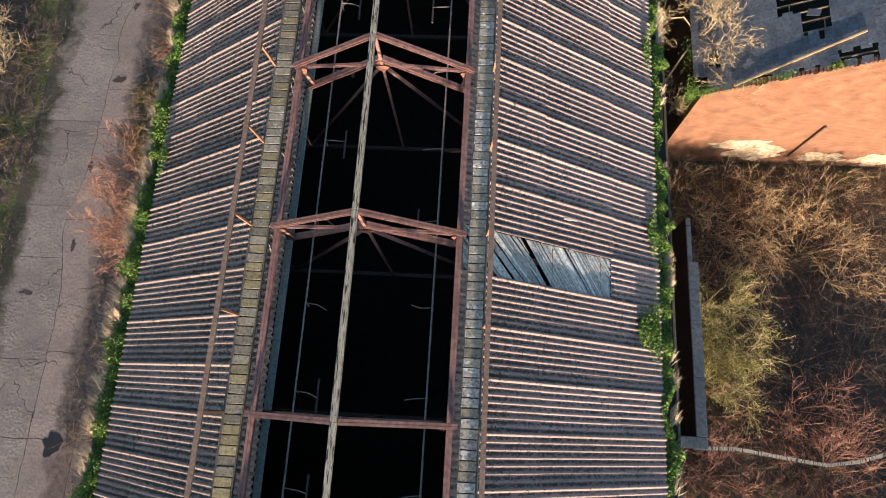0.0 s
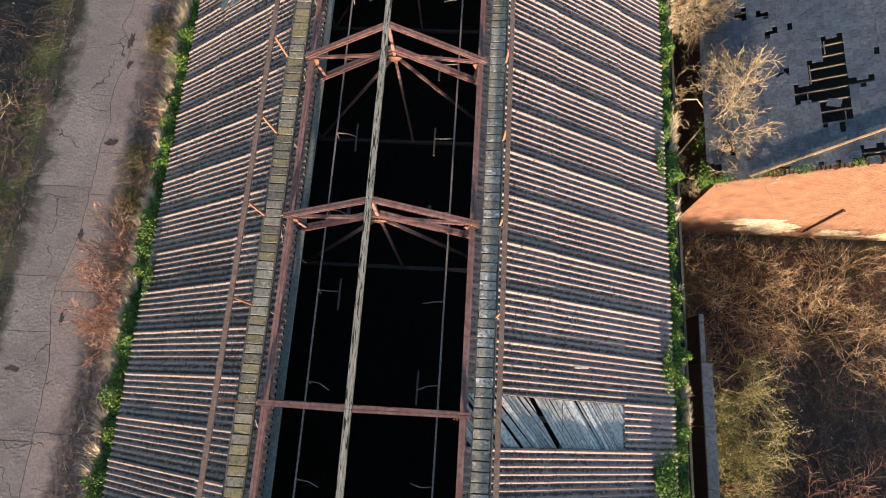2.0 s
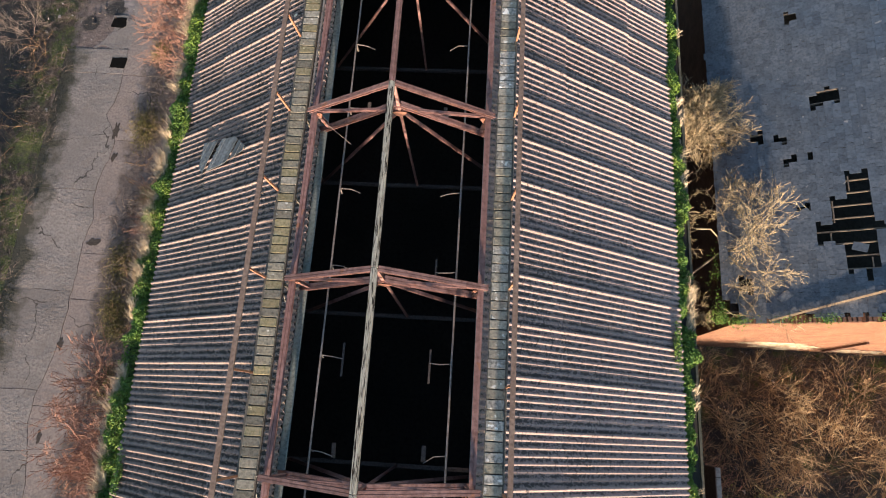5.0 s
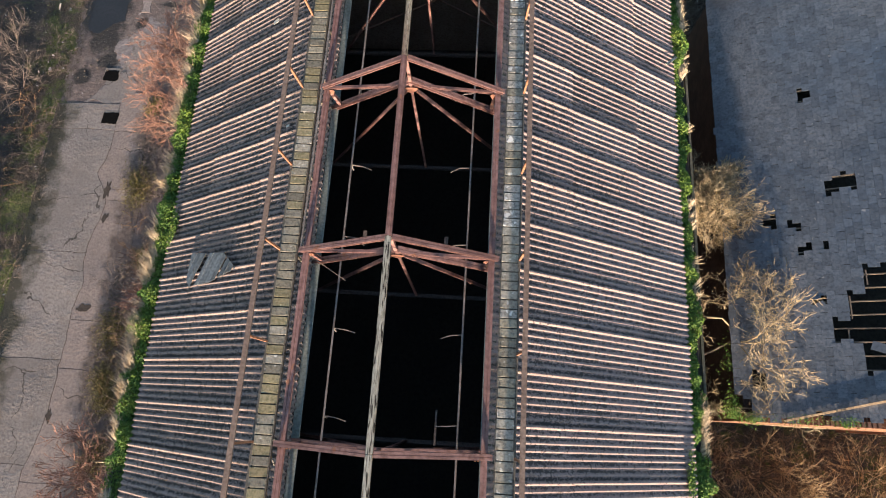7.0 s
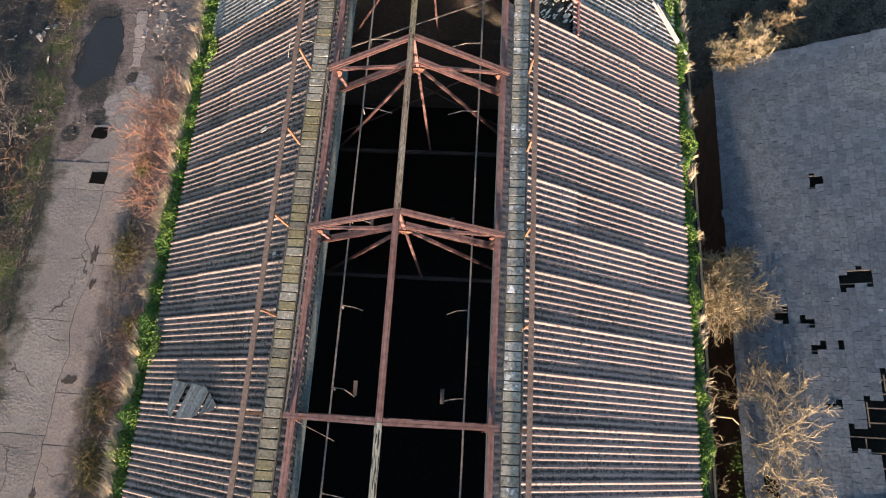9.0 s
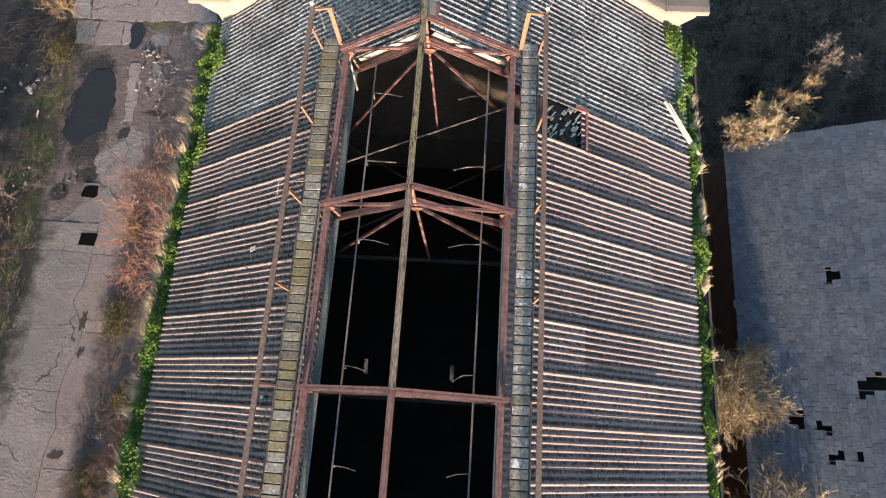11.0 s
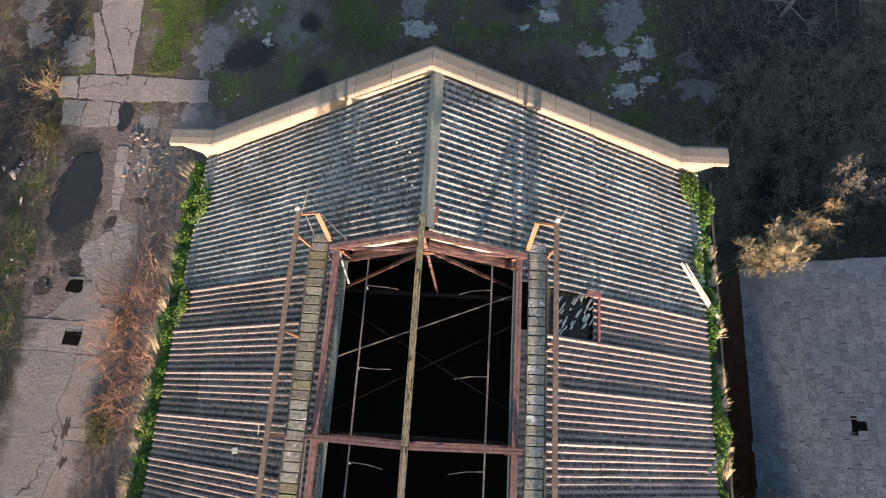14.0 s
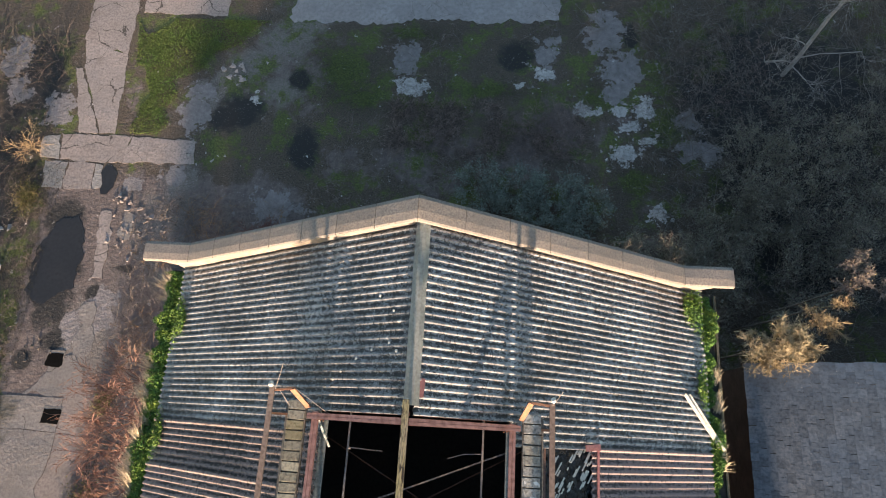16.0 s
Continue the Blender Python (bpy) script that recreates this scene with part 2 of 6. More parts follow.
M_CONC_P = cracked(road_mat("pinkish_concrete", (0.37, 0.315, 0.295), (0.29, 0.255, 0.243), (0.2, 0.175, 0.165), None, None, 0.025), 0.42, 0.018)
M_LANE_W = cracked(road_mat("grey_road_concrete", (0.285, 0.262, 0.248), (0.21, 0.193, 0.184), (0.165, 0.15, 0.142), -23.95, None, 0.035), 0.23, 0.009)
M_LANE_E = cracked(road_mat("pinkish_road_concrete", (0.31, 0.265, 0.245), (0.24, 0.207, 0.195), (0.19, 0.163, 0.152), None, -19.5, 0.025), 0.13, 0.007)
M_ROADDIRT = mat("brown_road_dirt", (0.2, 0.165, 0.14), (0.13, 0.11, 0.095), (0.09, 0.075, 0.065), 0.6, 8, 0.95, rnd=0)


def ground_mat():
    """Old yard: brown litter, moss, and grey concrete grit showing through in ragged patches."""
    m = bpy.data.materials.new("earth_and_moss")
    m.use_nodes = True
    n, l = m.node_tree.nodes, m.node_tree.links
    bs = n["Principled BSDF"]
    bs.inputs["Roughness"].default_value = 0.95
    geo = n.new("ShaderNodeNewGeometry")

    def tex(sc, d=6.0, r=0.6, off=0.0):
        t, mp = n.new("ShaderNodeTexNoise"), n.new("ShaderNodeMapping")
        mp.inputs["Location"].default_value = (off, off * 0.7, 0)
        l.new(geo.outputs["Position"], mp.inputs[0])
        l.new(mp.outputs[0], t.inputs["Vector"])
        t.inputs["Scale"].default_value, t.inputs["Detail"].default_value, t.inputs["Roughness"].default_value = sc, d, r
        return t.outputs[0]

    def mix(f, a, b):
        k = n.new("ShaderNodeMix")
        k.data_type = "RGBA"
        l.new(f, k.inputs[0])
        for s, v in ((k.inputs[6], a), (k.inputs[7], b)):
            if isinstance(v, tuple):
                s.default_value = (*v, 1)
            else:
                l.new(v, s)
        return k.outputs[2]

    def mask(key, sc, off, amt, lo, hi, top=1.0, rough=0.68):
        """A painted-in extent with a ragged fractal edge."""
        at, a = n.new("ShaderNodeAttribute"), n.new("ShaderNodeMath")
        at.attribute_name = key
        l.new(at.outputs["Fac"], a.inputs[0])
        l.new(ramp_out(n, l, tex(sc, 10, rough, off), 0.25, 0.75, -amt, amt), a.inputs[1])
        return ramp_out(n, l, a.outputs[0], lo, hi, 0, top)

    litter = mix(ramp_out(n, l, tex(15, 7, 0.8), 0.4, 0.62, 0, 1), (0.027, 0.021, 0.017), (0.16, 0.128, 0.1))
    dirt = mix(ramp_out(n, l, tex(3, 9, 0.75, 44), 0.36, 0.66, 0, 1), (0.1, 0.08, 0.074), (0.2, 0.163, 0.153))
    moss = mix(ramp_out(n, l, tex(9, 7, 0.78, 30), 0.38, 0.64, 0, 1), (0.03, 0.04, 0.014), (0.155, 0.188, 0.05))
    grey = mix(ramp_out(n, l, tex(2.2, 9, 0.75, 60), 0.35, 0.66, 0, 1), (0.16, 0.145, 0.145), (0.285, 0.262, 0.262))
    pale = mix(ramp_out(n, l, tex(3.0, 8, 0.75, 66), 0.35, 0.62, 0, 1), (0.25, 0.235, 0.225), (0.56, 0.53, 0.51))
    grit = mix(ramp_out(n, l, tex(11, 7, 0.8, 20), 0.38, 0.62, 0, 1), (0.1, 0.09, 0.082), (0.25, 0.225, 0.21))
    col = mix(mask("dirt", 0.5, 3, 0.5, 0.4, 0.6), litter, dirt)
    col = mix(mask("grit", 0.9, 71, 0.75, 0.3, 0.8, 0.9, 0.75), col, grit)
    col = mix(mask("moss", 0.45, 10, 0.75, 0.42, 0.66, 0.95, 0.72), col, moss)
    # Wet hollows and the shade painted on scrubby ground share this dark colour.
    col = mix(mask("wet", 0.6, 55, 0.4, 0.4, 0.7), col, (0.028, 0.028, 0.029))
    col = mix(mask("old_concrete", 1.1, 80, 0.75, 0.46, 0.52, 1.0, 0.7), col, grey)
    col = mix(mask("pale_concrete", 1.6, 17, 0.8, 0.46, 0.5, 1.0, 0.72), col, pale)
    col = mix(ramp_out(n, l, tex(20, 2, 0.5, 5), 0.695, 0.715, 0, 0.8), col, (0.4, 0.39, 0.37))
    l.new(col, bs.inputs["Base Color"])
    bp = n.new("ShaderNodeBump")
    bp.inputs["Strength"].default_value, bp.inputs["Distance"].default_value = 1.0, 0.05
    l.new(tex(5, 4, 0.65, 30), bp.inputs["Height"])
    l.new(bp.outputs[0], bs.inputs["Normal"])
    return m


M_GROUND = ground_mat()
# Black gutter soil; on the alley floor it also stands in for shade.
M_EARTH_SHADE = mat("black_earth_and_shade", (0.03, 0.028, 0.025), (0.045, 0.04, 0.035), (0.02, 0.02, 0.018), 0.6, 6, 0.9, rnd=0)
# Near black: the darkness of the unlit interiors is put into this colour.
M_FLOOR = mat("unlit_black_floor", (0.03, 0.03, 0.03), (0.045, 0.042, 0.04), (0.02, 0.02, 0.02), 0.4, 5, 0.9, rnd=0)
M_PUDDLE = mat("wet_black_asphalt", (0.02, 0.02, 0.022), (0.028, 0.027, 0.029), (0.016, 0.016, 0.017), 0.6, 5, 0.4, rnd=0, bump=0.05)
M_TWIG = mat("dry_brown_twigs", (0.25, 0.15, 0.085), (0.33, 0.22, 0.12), (0.14, 0.085, 0.05), 0.5, 3, 0.9, rnd=0.1, bump=0)
M_TWIG_R = mat("reddish_birch_twigs", (0.29, 0.155, 0.12), (0.36, 0.21, 0.16), (0.2, 0.115, 0.085), 0.7, 3, 0.9, rnd=0.1, bump=0)
M_TWIG_RD = mat("dark_red_twigs", (0.15, 0.072, 0.06), (0.2, 0.1, 0.08), (0.09, 0.045, 0.038), 0.7, 3, 0.9, rnd=0.1, bump=0)
M_TWIG_Y = mat("pale_straw_twigs", (0.43, 0.365, 0.235), (0.5, 0.43, 0.29), (0.2, 0.155, 0.09), 0.7, 3, 0.9, rnd=0.1, bump=0)
M_TWIG_D = mat("dark_grey_twigs", (0.17, 0.145, 0.13), (0.23, 0.19, 0.17), (0.1, 0.085, 0.08), 0.5, 3, 0.9, rnd=0.1, bump=0)
M_TWIG_P = mat("pale_grey_twigs", (0.16, 0.142, 0.126), (0.21, 0.188, 0.168), (0.1, 0.088, 0.078), 0.5, 3, 0.9, rnd=0.1, bump=0)
M_BUD = mat("golden_buds", (0.5, 0.42, 0.2), (0.56, 0.46, 0.25), (0.36, 0.3, 0.13), 0.6, 4, 0.9, rnd=0, bump=0)
M_TWIG_K = mat("black_brown_twigs", (0.075, 0.063, 0.057), (0.11, 0.092, 0.08), (0.06, 0.052, 0.048), 0.5, 3, 0.9, rnd=0.1, bump=0)
M_TWIG_B = mat("purple_brown_twigs", (0.25, 0.188, 0.17), (0.33, 0.25, 0.225), (0.1, 0.075, 0.07), 0.5, 3, 0.9, rnd=0.1, bump=0)
M_GREYLEAF = mat("grey_green_buds", (0.19, 0.18, 0.14), (0.25, 0.24, 0.19), (0.11, 0.105, 0.085), 1, 6, 0.85, rnd=0, bump=0)
M_TWIG_B2 = mat("brown_scrub_twigs", (0.16, 0.098, 0.062), (0.23, 0.145, 0.085), (0.09, 0.058, 0.04), 0.5, 3, 0.9, rnd=0.1, bump=0)
M_STRAW = mat("bleached_straw", (0.66, 0.56, 0.4), (0.7, 0.6, 0.45), (0.45, 0.35, 0.22), 0.9, 6, 0.9, rnd=0, bump=0)
M_TWIG_G = mat("golden_brown_canes", (0.33, 0.245, 0.14), (0.42, 0.325, 0.19), (0.2, 0.135, 0.08), 0.6, 3, 0.9, rnd=0.1, bump=0)
M_TEAL = mat("grey_green_leaves", (0.25, 0.3, 0.265), (0.19, 0.23, 0.2), (0.1, 0.125, 0.105), 1, 6, 0.7, rnd=0, bump=0)
M_LEAF = mat("green_gutter_leaves", (0.09, 0.2, 0.03), (0.2, 0.29, 0.04), (0.045, 0.12, 0.03), 1.1, 7, 0.75, rnd=0, bump=0)
M_LEAF_O = mat("olive_weed_leaves", (0.14, 0.135, 0.035), (0.19, 0.165, 0.05), (0.06, 0.065, 0.025), 1.4, 6, 0.85, rnd=0, bump=0)
M_LEAF_Y = mat("yellow_green_leaves", (0.26, 0.25, 0.06), (0.19, 0.2, 0.05), (0.12, 0.12, 0.04), 1.2, 6, 0.8, rnd=0, bump=0)
M_GRASS = mat("rough_grass", (0.036, 0.042, 0.011), (0.05, 0.044, 0.016), (0.02, 0.024, 0.01), 0.5, 4, 0.85, rnd=0, bump=0)
M_GRASS_B = mat("bright_moss_grass", (0.1, 0.18, 0.032), (0.18, 0.2, 0.05), (0.055, 0.09, 0.025), 0.6, 5, 0.85, rnd=0, bump=0)
M_GRASS_D = mat("dark_moss_grass", (0.075, 0.105, 0.038), (0.115, 0.115, 0.06), (0.045, 0.06, 0.028), 0.5, 4, 0.85, rnd=0, bump=0)
M_WHITE = mat("chalky_white", (0.72, 0.7, 0.64), (0.6, 0.58, 0.52), (0.45, 0.43, 0.38), 2, 12, 0.85, rnd=0.1)
M_TARP = mat("black_polythene", (0.035, 0.04, 0.048), (0.06, 0.066, 0.078), (0.012, 0.012, 0.012), 2, 10, 0.25, rnd=0, bump=0.6, dist=0.08)
M_BLUEWOOD = mat("blue_grey_boards", (0.56, 0.61, 0.63), (0.42, 0.46, 0.48), (0.22, 0.24, 0.25), 1.5, 14, 0.75, rnd=0.3)
M_BLUEWOOD_D = mat("dull_blue_boards", (0.17, 0.205, 0.235), (0.12, 0.145, 0.168), (0.06, 0.07, 0.08), 1.5, 14, 0.75, rnd=0.3)
M_ORANGE = mat("orange_rusted_bar", (0.29, 0.145, 0.085), (0.25, 0.125, 0.075), (0.2, 0.09, 0.045), 2, 14, 0.8, rnd=0.1)
M_REDSHEET = mat("faded_red_strip", (0.4, 0.17, 0.16), (0.34, 0.16, 0.155), (0.25, 0.11, 0.105), 2, 12, 0.8, rnd=0.1)

# ---- builders ----


def link(name, me, material, parent=None, label=""):
    ob = new(name, me)
    if material is not None and not me.materials:
        me.materials.append(material)
    if parent is not None:
        ob.parent = parent
    return tagged(ob, label) if label else ob


def mesh(name, verts, faces, smooth=False):
    me = bpy.data.meshes.new(name)
    me.from_pydata(verts, [], faces)
    if smooth:
        me.shade_smooth()
    me.update()
    return me


def part(name, bm, material, parent=None, label=""):
    me = bpy.data.meshes.new(name)
    bm.to_mesh(me)
    bm.free()
    return link(name, me, material, parent, label)


def empty(name, label="", category="", group="", kind="", at=(0, 0, 0)):
    ob = new(name)
    ob.location = at
    return tagged(ob, label, category, group, kind)


def box(bm, x0, x1, y0, y1, z0, z1, bevel=0.0):
    r = bmesh.ops.create_cube(bm, size=1.0, matrix=Matrix.Translation(((x0 + x1) / 2, (y0 + y1) / 2, (z0 + z1) / 2)) @ Matrix.Diagonal((x1 - x0, y1 - y0, z1 - z0, 1)))
    if bevel:
        bmesh.ops.bevel(bm, geom=list({e for v in r["verts"] for e in v.link_edges}), offset=bevel, segments=1, affect="EDGES")
    return bm


def boxpart(name, dims, material, parent=None, label="", bevel=0.01):
    return part(name, box(bmesh.new(), *dims, bevel), material, parent, label)


def bar_bm(bm, p, q, w, h, up=(0, 0, 1)):
    """A straight bar of width w and depth h between two points."""
    p, q = Vector(p), Vector(q)
    d = (q - p).normalized()
    up = Vector(up)
    if abs(d.dot(up)) > 0.98:
        up = Vector((0, 1, 0))
    s = d.cross(up).normalized()
    u = s.cross(d)
    vs = [bm.verts.new(c + s * (w / 2 * a) + u * (h / 2 * b)) for c in (p, q) for a, b in ((-1, -1), (1, -1), (1, 1), (-1, 1))]
    for f in ((0, 1, 2, 3), (7, 6, 5, 4), (0, 4, 5, 1), (1, 5, 6, 2), (2, 6, 7, 3), (3, 7, 4, 0)):
        bm.faces.new([vs[i] for i in f])
    return bm


def channel_bm(bm, p, q, w, h, up=(0, 0, 1), t=0.014):
    """A rolled steel section: web with two flanges, so that its edges catch light."""
    p, q = Vector(p), Vector(q)
    d = (q - p).normalized()
    u = Vector(up)
    if abs(d.dot(u)) > 0.98:
        u = Vector((0, 1, 0))
    s = d.cross(u).normalized()
    u = s.cross(d)
    for k in (-1, 1):
        o = u * (h / 2 - t / 2) + s * (k * 0.27 * w)
        bar_bm(bm, p + o, q + o, w * 0.43, t, up)
    bar_bm(bm, p - u * (h / 2 - t / 2), q - u * (h / 2 - t / 2), w, t, up)
    bar_bm(bm, p, q, t, h - 2 * t - 0.002, up)
    return bm


def bar(name, p, q, w, h, material, parent=None, label="", up=(0, 0, 1), steel=False):
    bm = (channel_bm if steel else bar_bm)(bmesh.new(), p, q, w, h, up)
    bmesh.ops.recalc_face_normals(bm, faces=bm.faces)
    return part(name, bm, material, parent, label)


def poly_slab(name, outline, z0, z1, material, parent=None, label=""):
    n = len(outline)
    v = [(x, y, z0) for x, y in outline] + [(x, y, z1) for x, y in outline]
    f = [tuple(range(n, 2 * n)), tuple(range(n - 1, -1, -1))] + [(i, (i + 1) % n, n + (i + 1) % n, n + i) for i in range(n)]
    return link(name, mesh(name, v, f), material, parent, label)


def blob(cx, cy, rx, ry, seed, n=26, rough=0.28, turn=0.0):
    """An irregular outline round a centre."""
    n = n * 2
    out = []
    for i in range(n):
        a = 2 * math.pi * i / n
        r = 1 + rough * 2 * noise.noise((1.7 * math.cos(a) + seed * 3.1, 1.7 * math.sin(a), seed)) + rough * 0.5 * noise.noise((6 * math.cos(a), 6 * math.sin(a) + seed, 2.0))
        x, y = rx * r * math.cos(a), ry * r * math.sin(a)
        c, s = math.cos(radians(turn)), math.sin(radians(turn))
        out.append((cx + c * x - s * y, cy + s * x + c * y))
    return out


def strands(segs, sides=3):
    """Verts and faces of many thin tapered sticks: rows of p0, p1, r0, r1."""
    s = np.asarray(segs, float)
    p0, p1, r0, r1 = s[:, 0:3], s[:, 3:6], s[:, 6:7], s[:, 7:8]
    d = p1 - p0
    d /= np.linalg.norm(d, axis=1, keepdims=True) + 1e-9
    ref = np.where(np.abs(d[:, 2:3]) > 0.9, np.array([[1.0, 0, 0]]), np.array([[0, 0, 1.0]]))
    a = np.cross(d, ref)
    a /= np.linalg.norm(a, axis=1, keepdims=True) + 1e-9
    b = np.cross(d, a)
    rings = []
    for p, r in ((p0, r0), (p1, r1)):
        for k in range(sides):
            w = 2 * math.pi * k / sides
            rings.append(p + r * (math.cos(w) * a + math.sin(w) * b))
    v = np.stack(rings, 1).reshape(-1, 3)
    base = np.arange(len(s))[:, None] * 2 * sides
    f = np.concatenate([base + np.array([[k, (k + 1) % sides, sides + (k + 1) % sides, sides + k]]) for k in range(sides)], 0)
    return v.tolist(), f.tolist()


def leaves(points, size, rng, flat=0.5):
    """Many small folded leaves at the points given."""
    p = np.asarray(points, float)
    n = len(p)
    d = rng.normal(size=(n, 3))
    d[:, 2] *= flat
    d /= np.linalg.norm(d, axis=1, keepdims=True)
    e = np.cross(d, rng.normal(size=(n, 3)))
    e /= np.linalg.norm(e, axis=1, keepdims=True)
    s = size * rng.uniform(0.6, 1.5, (n, 1))
    v = np.stack([p - d * s, p + e * s * 0.45, p + d * s, p - e * s * 0.45], 1).reshape(-1, 3)
    f = (np.arange(n)[:, None] * 4 + np.array([[0, 1, 2, 3]])).tolist()
    return v.tolist(), f


def grow(rng, base, height, spread, stems, levels, r0, kids=3, up=0.35, jitter=0.35, lean=(0, 0, 0)):
    """Sticks of a bare shrub or tree: stems fork level by level."""
    segs = []

    def branch(p, d, length, r, lev):
        steps = 3
        for i in range(steps):
            d = d + rng.normal(size=3) * jitter * 0.35 + np.array([0, 0, up * 0.12])
            d /= np.linalg.norm(d)
            q = p + d * length / steps
            r2 = max(r * 0.82, 0.0075)
            segs.append((*p, *q, r, r2))
            if lev > 0 and (i > 0 or lev < levels):
                for _ in range(kids if i == steps - 1 else max(1, kids - 1)):
                    nd = d + rng.normal(size=3) * 0.55
                    nd /= np.linalg.norm(nd)
                    branch(q, nd, length * rng.uniform(0.5, 0.75), max(r2 * 0.62, 0.0085), lev - 1)
            p, r = q, r2

    for k in range(stems):
        a = rng.uniform(0, 2 * math.pi)
        d = np.array([math.cos(a) * spread, math.sin(a) * spread, 1.0]) + np.array(lean) + rng.normal(size=3) * 0.1
        d /= np.linalg.norm(d)
        branch(np.array(base, float) + np.array([math.cos(a), math.sin(a), 0]) * 0.12 * (stems > 1), d, height * rng.uniform(0.42, 0.6), r0, levels)
    return segs


# ---- the hall: roof slopes ----
SLOPE, TOP = 0.672, 18.95
ANG = math.atan(SLOPE)
BAY, WIDE = 4.572, 1.323
LAP0 = 7.78
PITCH = WIDE / 7


def roof_z(x):
    return TOP - SLOPE * abs(x)


def sheet_mesh(name, x0, x1, side, rise, amp=0.033, width=WIDE, seed=0, bold=0.0):
    """A corrugated sheet from x0 down to x1 on one slope; its far edge rides up on the next sheet."""
    rng = np.random.default_rng(seed)
    n = 7 * 10 + 3
    ys = np.linspace(-0.02, width + 0.05, n)
    c = math.cos(ANG)
    cols = [0.0, (x1 - x0) / c * 0.5, (x1 - x0) / c]
    v = []
    th = 0.011
    sag = rng.normal(size=3) * 0.006
    for zoff in (0.0, -th):
        for i, u in enumerate(cols):
            for y in ys:
                z = amp * math.cos(2 * math.pi * y / PITCH) + rise * (y / width) + zoff + bold * max(0.0, min(1.0, (y - width + 0.62 * PITCH) / (0.45 * PITCH))) + sag[i] * (y / width) + (0.012 if i == 2 else 0.0)
                v.append((side * u, y, z))
    f = []
    m = len(cols) * n
    for i in range(len(cols) - 1):
        for j in range(n - 1):
            a, b, d, e = i * n + j, i * n + j + 1, (i + 1) * n + j + 1, (i + 1) * n + j
            f.append((a, e, d, b) if side > 0 else (a, b, d, e))
            f.append((m + a, m + b, m + d, m + e) if side > 0 else (m + a, m + e, m + d, m + b))
    for i in (0, len(cols) - 1):
        for j in range(n - 1):
            f.append((i * n + j, i * n + j + 1, m + i * n + j + 1, m + i * n + j))
    for j in (0, n - 1):
        for i in range(len(cols) - 1):
            f.append((i * n + j, (i + 1) * n + j, m + (i + 1) * n + j, m + i * n + j))
    me = mesh(name, v, f, True)
    me.set_sharp_from_angle(angle=radians(50))
    return me


ROWS = ((2.33, 4.62), (4.52, 6.97), (6.87, 8.72))
N_OLD = range(-20, 18)
FIRST_Y = LAP0 + WIDE * N_OLD[0]
MISSING = {(1, -3, 0), (1, -3, 1), (1, 17, 0)}


def place_sheet(me, material, parent, side, x0, y0, lift=0.0):
    ob = link("corrugated_sheet", me, material, parent)
    ob.matrix_basis = Matrix.Translation((side * x0, y0, roof_z(x0) - 0.034 + lift)) @ Matrix.Rotation(side * ANG, 4, "Y")
    return ob


def build_slope(side):
    slope = empty("roof_east" if side > 0 else "roof_west", "weathered corrugated cement roof slope with mossy stains and painted trough shade", "roof", kind="structure")
    old = M_SHEET if side > 0 else M_SHEET_W
    rng = np.random.default_rng(5 + side)
    variants = {}
    for r, (a, b) in enumerate(ROWS):
        variants[r] = [sheet_mesh("old_sheet", a, b, side, rise, seed=10 * r + k, bold=0.025) for k, rise in enumerate((0.016, 0.024, 0.02))]
    for n in N_OLD:
        shift = rng.normal() * 0.008
        for r, (a, b) in enumerate(ROWS):
            if (side, n, r) in MISSING:
                continue
            ob = place_sheet(variants[r][int(rng.integers(3))], old, slope, side, a, LAP0 + WIDE * n + shift + rng.normal() * 0.002, 0.013 * (2 - r))
    rows_new = ((0.06, 2.43), *ROWS)
    for r, (a, b) in enumerate(rows_new):
        me = sheet_mesh("newer_sheet", a, b, side, 0.006, 0.033, seed=50 + r)
        if r == 0:
            place_sheet(sheet_mesh("newer_sheet", a, b, side, 0.006, 0.033, 4 * PITCH, seed=49), M_SHEET_N, slope, side, a, LAP0 + WIDE * 19 - 4 * PITCH, 0.06)
        for n in range(19 if r == 0 else 18, 22):
            place_sheet(me, M_SHEET_N, slope, side, a, LAP0 + WIDE * n, 0.018 * (3 - r) + 0.012)
    return slope


ROOF_E, ROOF_W = build_slope(1), build_slope(-1)

# ridge capping over the closed end bay
def ridge_cap():
    bm = bmesh.new()
    prof = [(-0.17, -0.075), (-0.12, -0.03), (-0.07, 0.03), (0, 0.055), (0.07, 0.03), (0.12, -0.03), (0.17, -0.075)]
    rings = []
    for i in range(9):
        y = 32.35 + i * (36.62 - 32.35) / 8
        rings.append([bm.verts.new((x * (1.06 if i % 3 == 0 else 1), y, TOP + 0.09 + z + (0.012 if i % 3 == 0 else 0))) for x, z in prof])
    for a, b in zip(rings, rings[1:]):
        for j in range(len(prof) - 1):
            bm.faces.new((a[j], a[j + 1], b[j + 1], b[j]))
    bmesh.ops.solidify(bm, geom=bm.faces, thickness=0.012)
    return bm


tagged(part("ridge_cap", ridge_cap(), mat("ridge_cement", (0.58, 0.6, 0.57), (0.5, 0.52, 0.48), (0.4, 0.41, 0.38), 1.5, 12, 0.85, rnd=0)), "pale green-grey cement ridge capping, rounded", "ridge cap", kind="structure")

# ---- the hall: walls, floor, gable ----
Y_S, Y_N = -18.0, 36.62


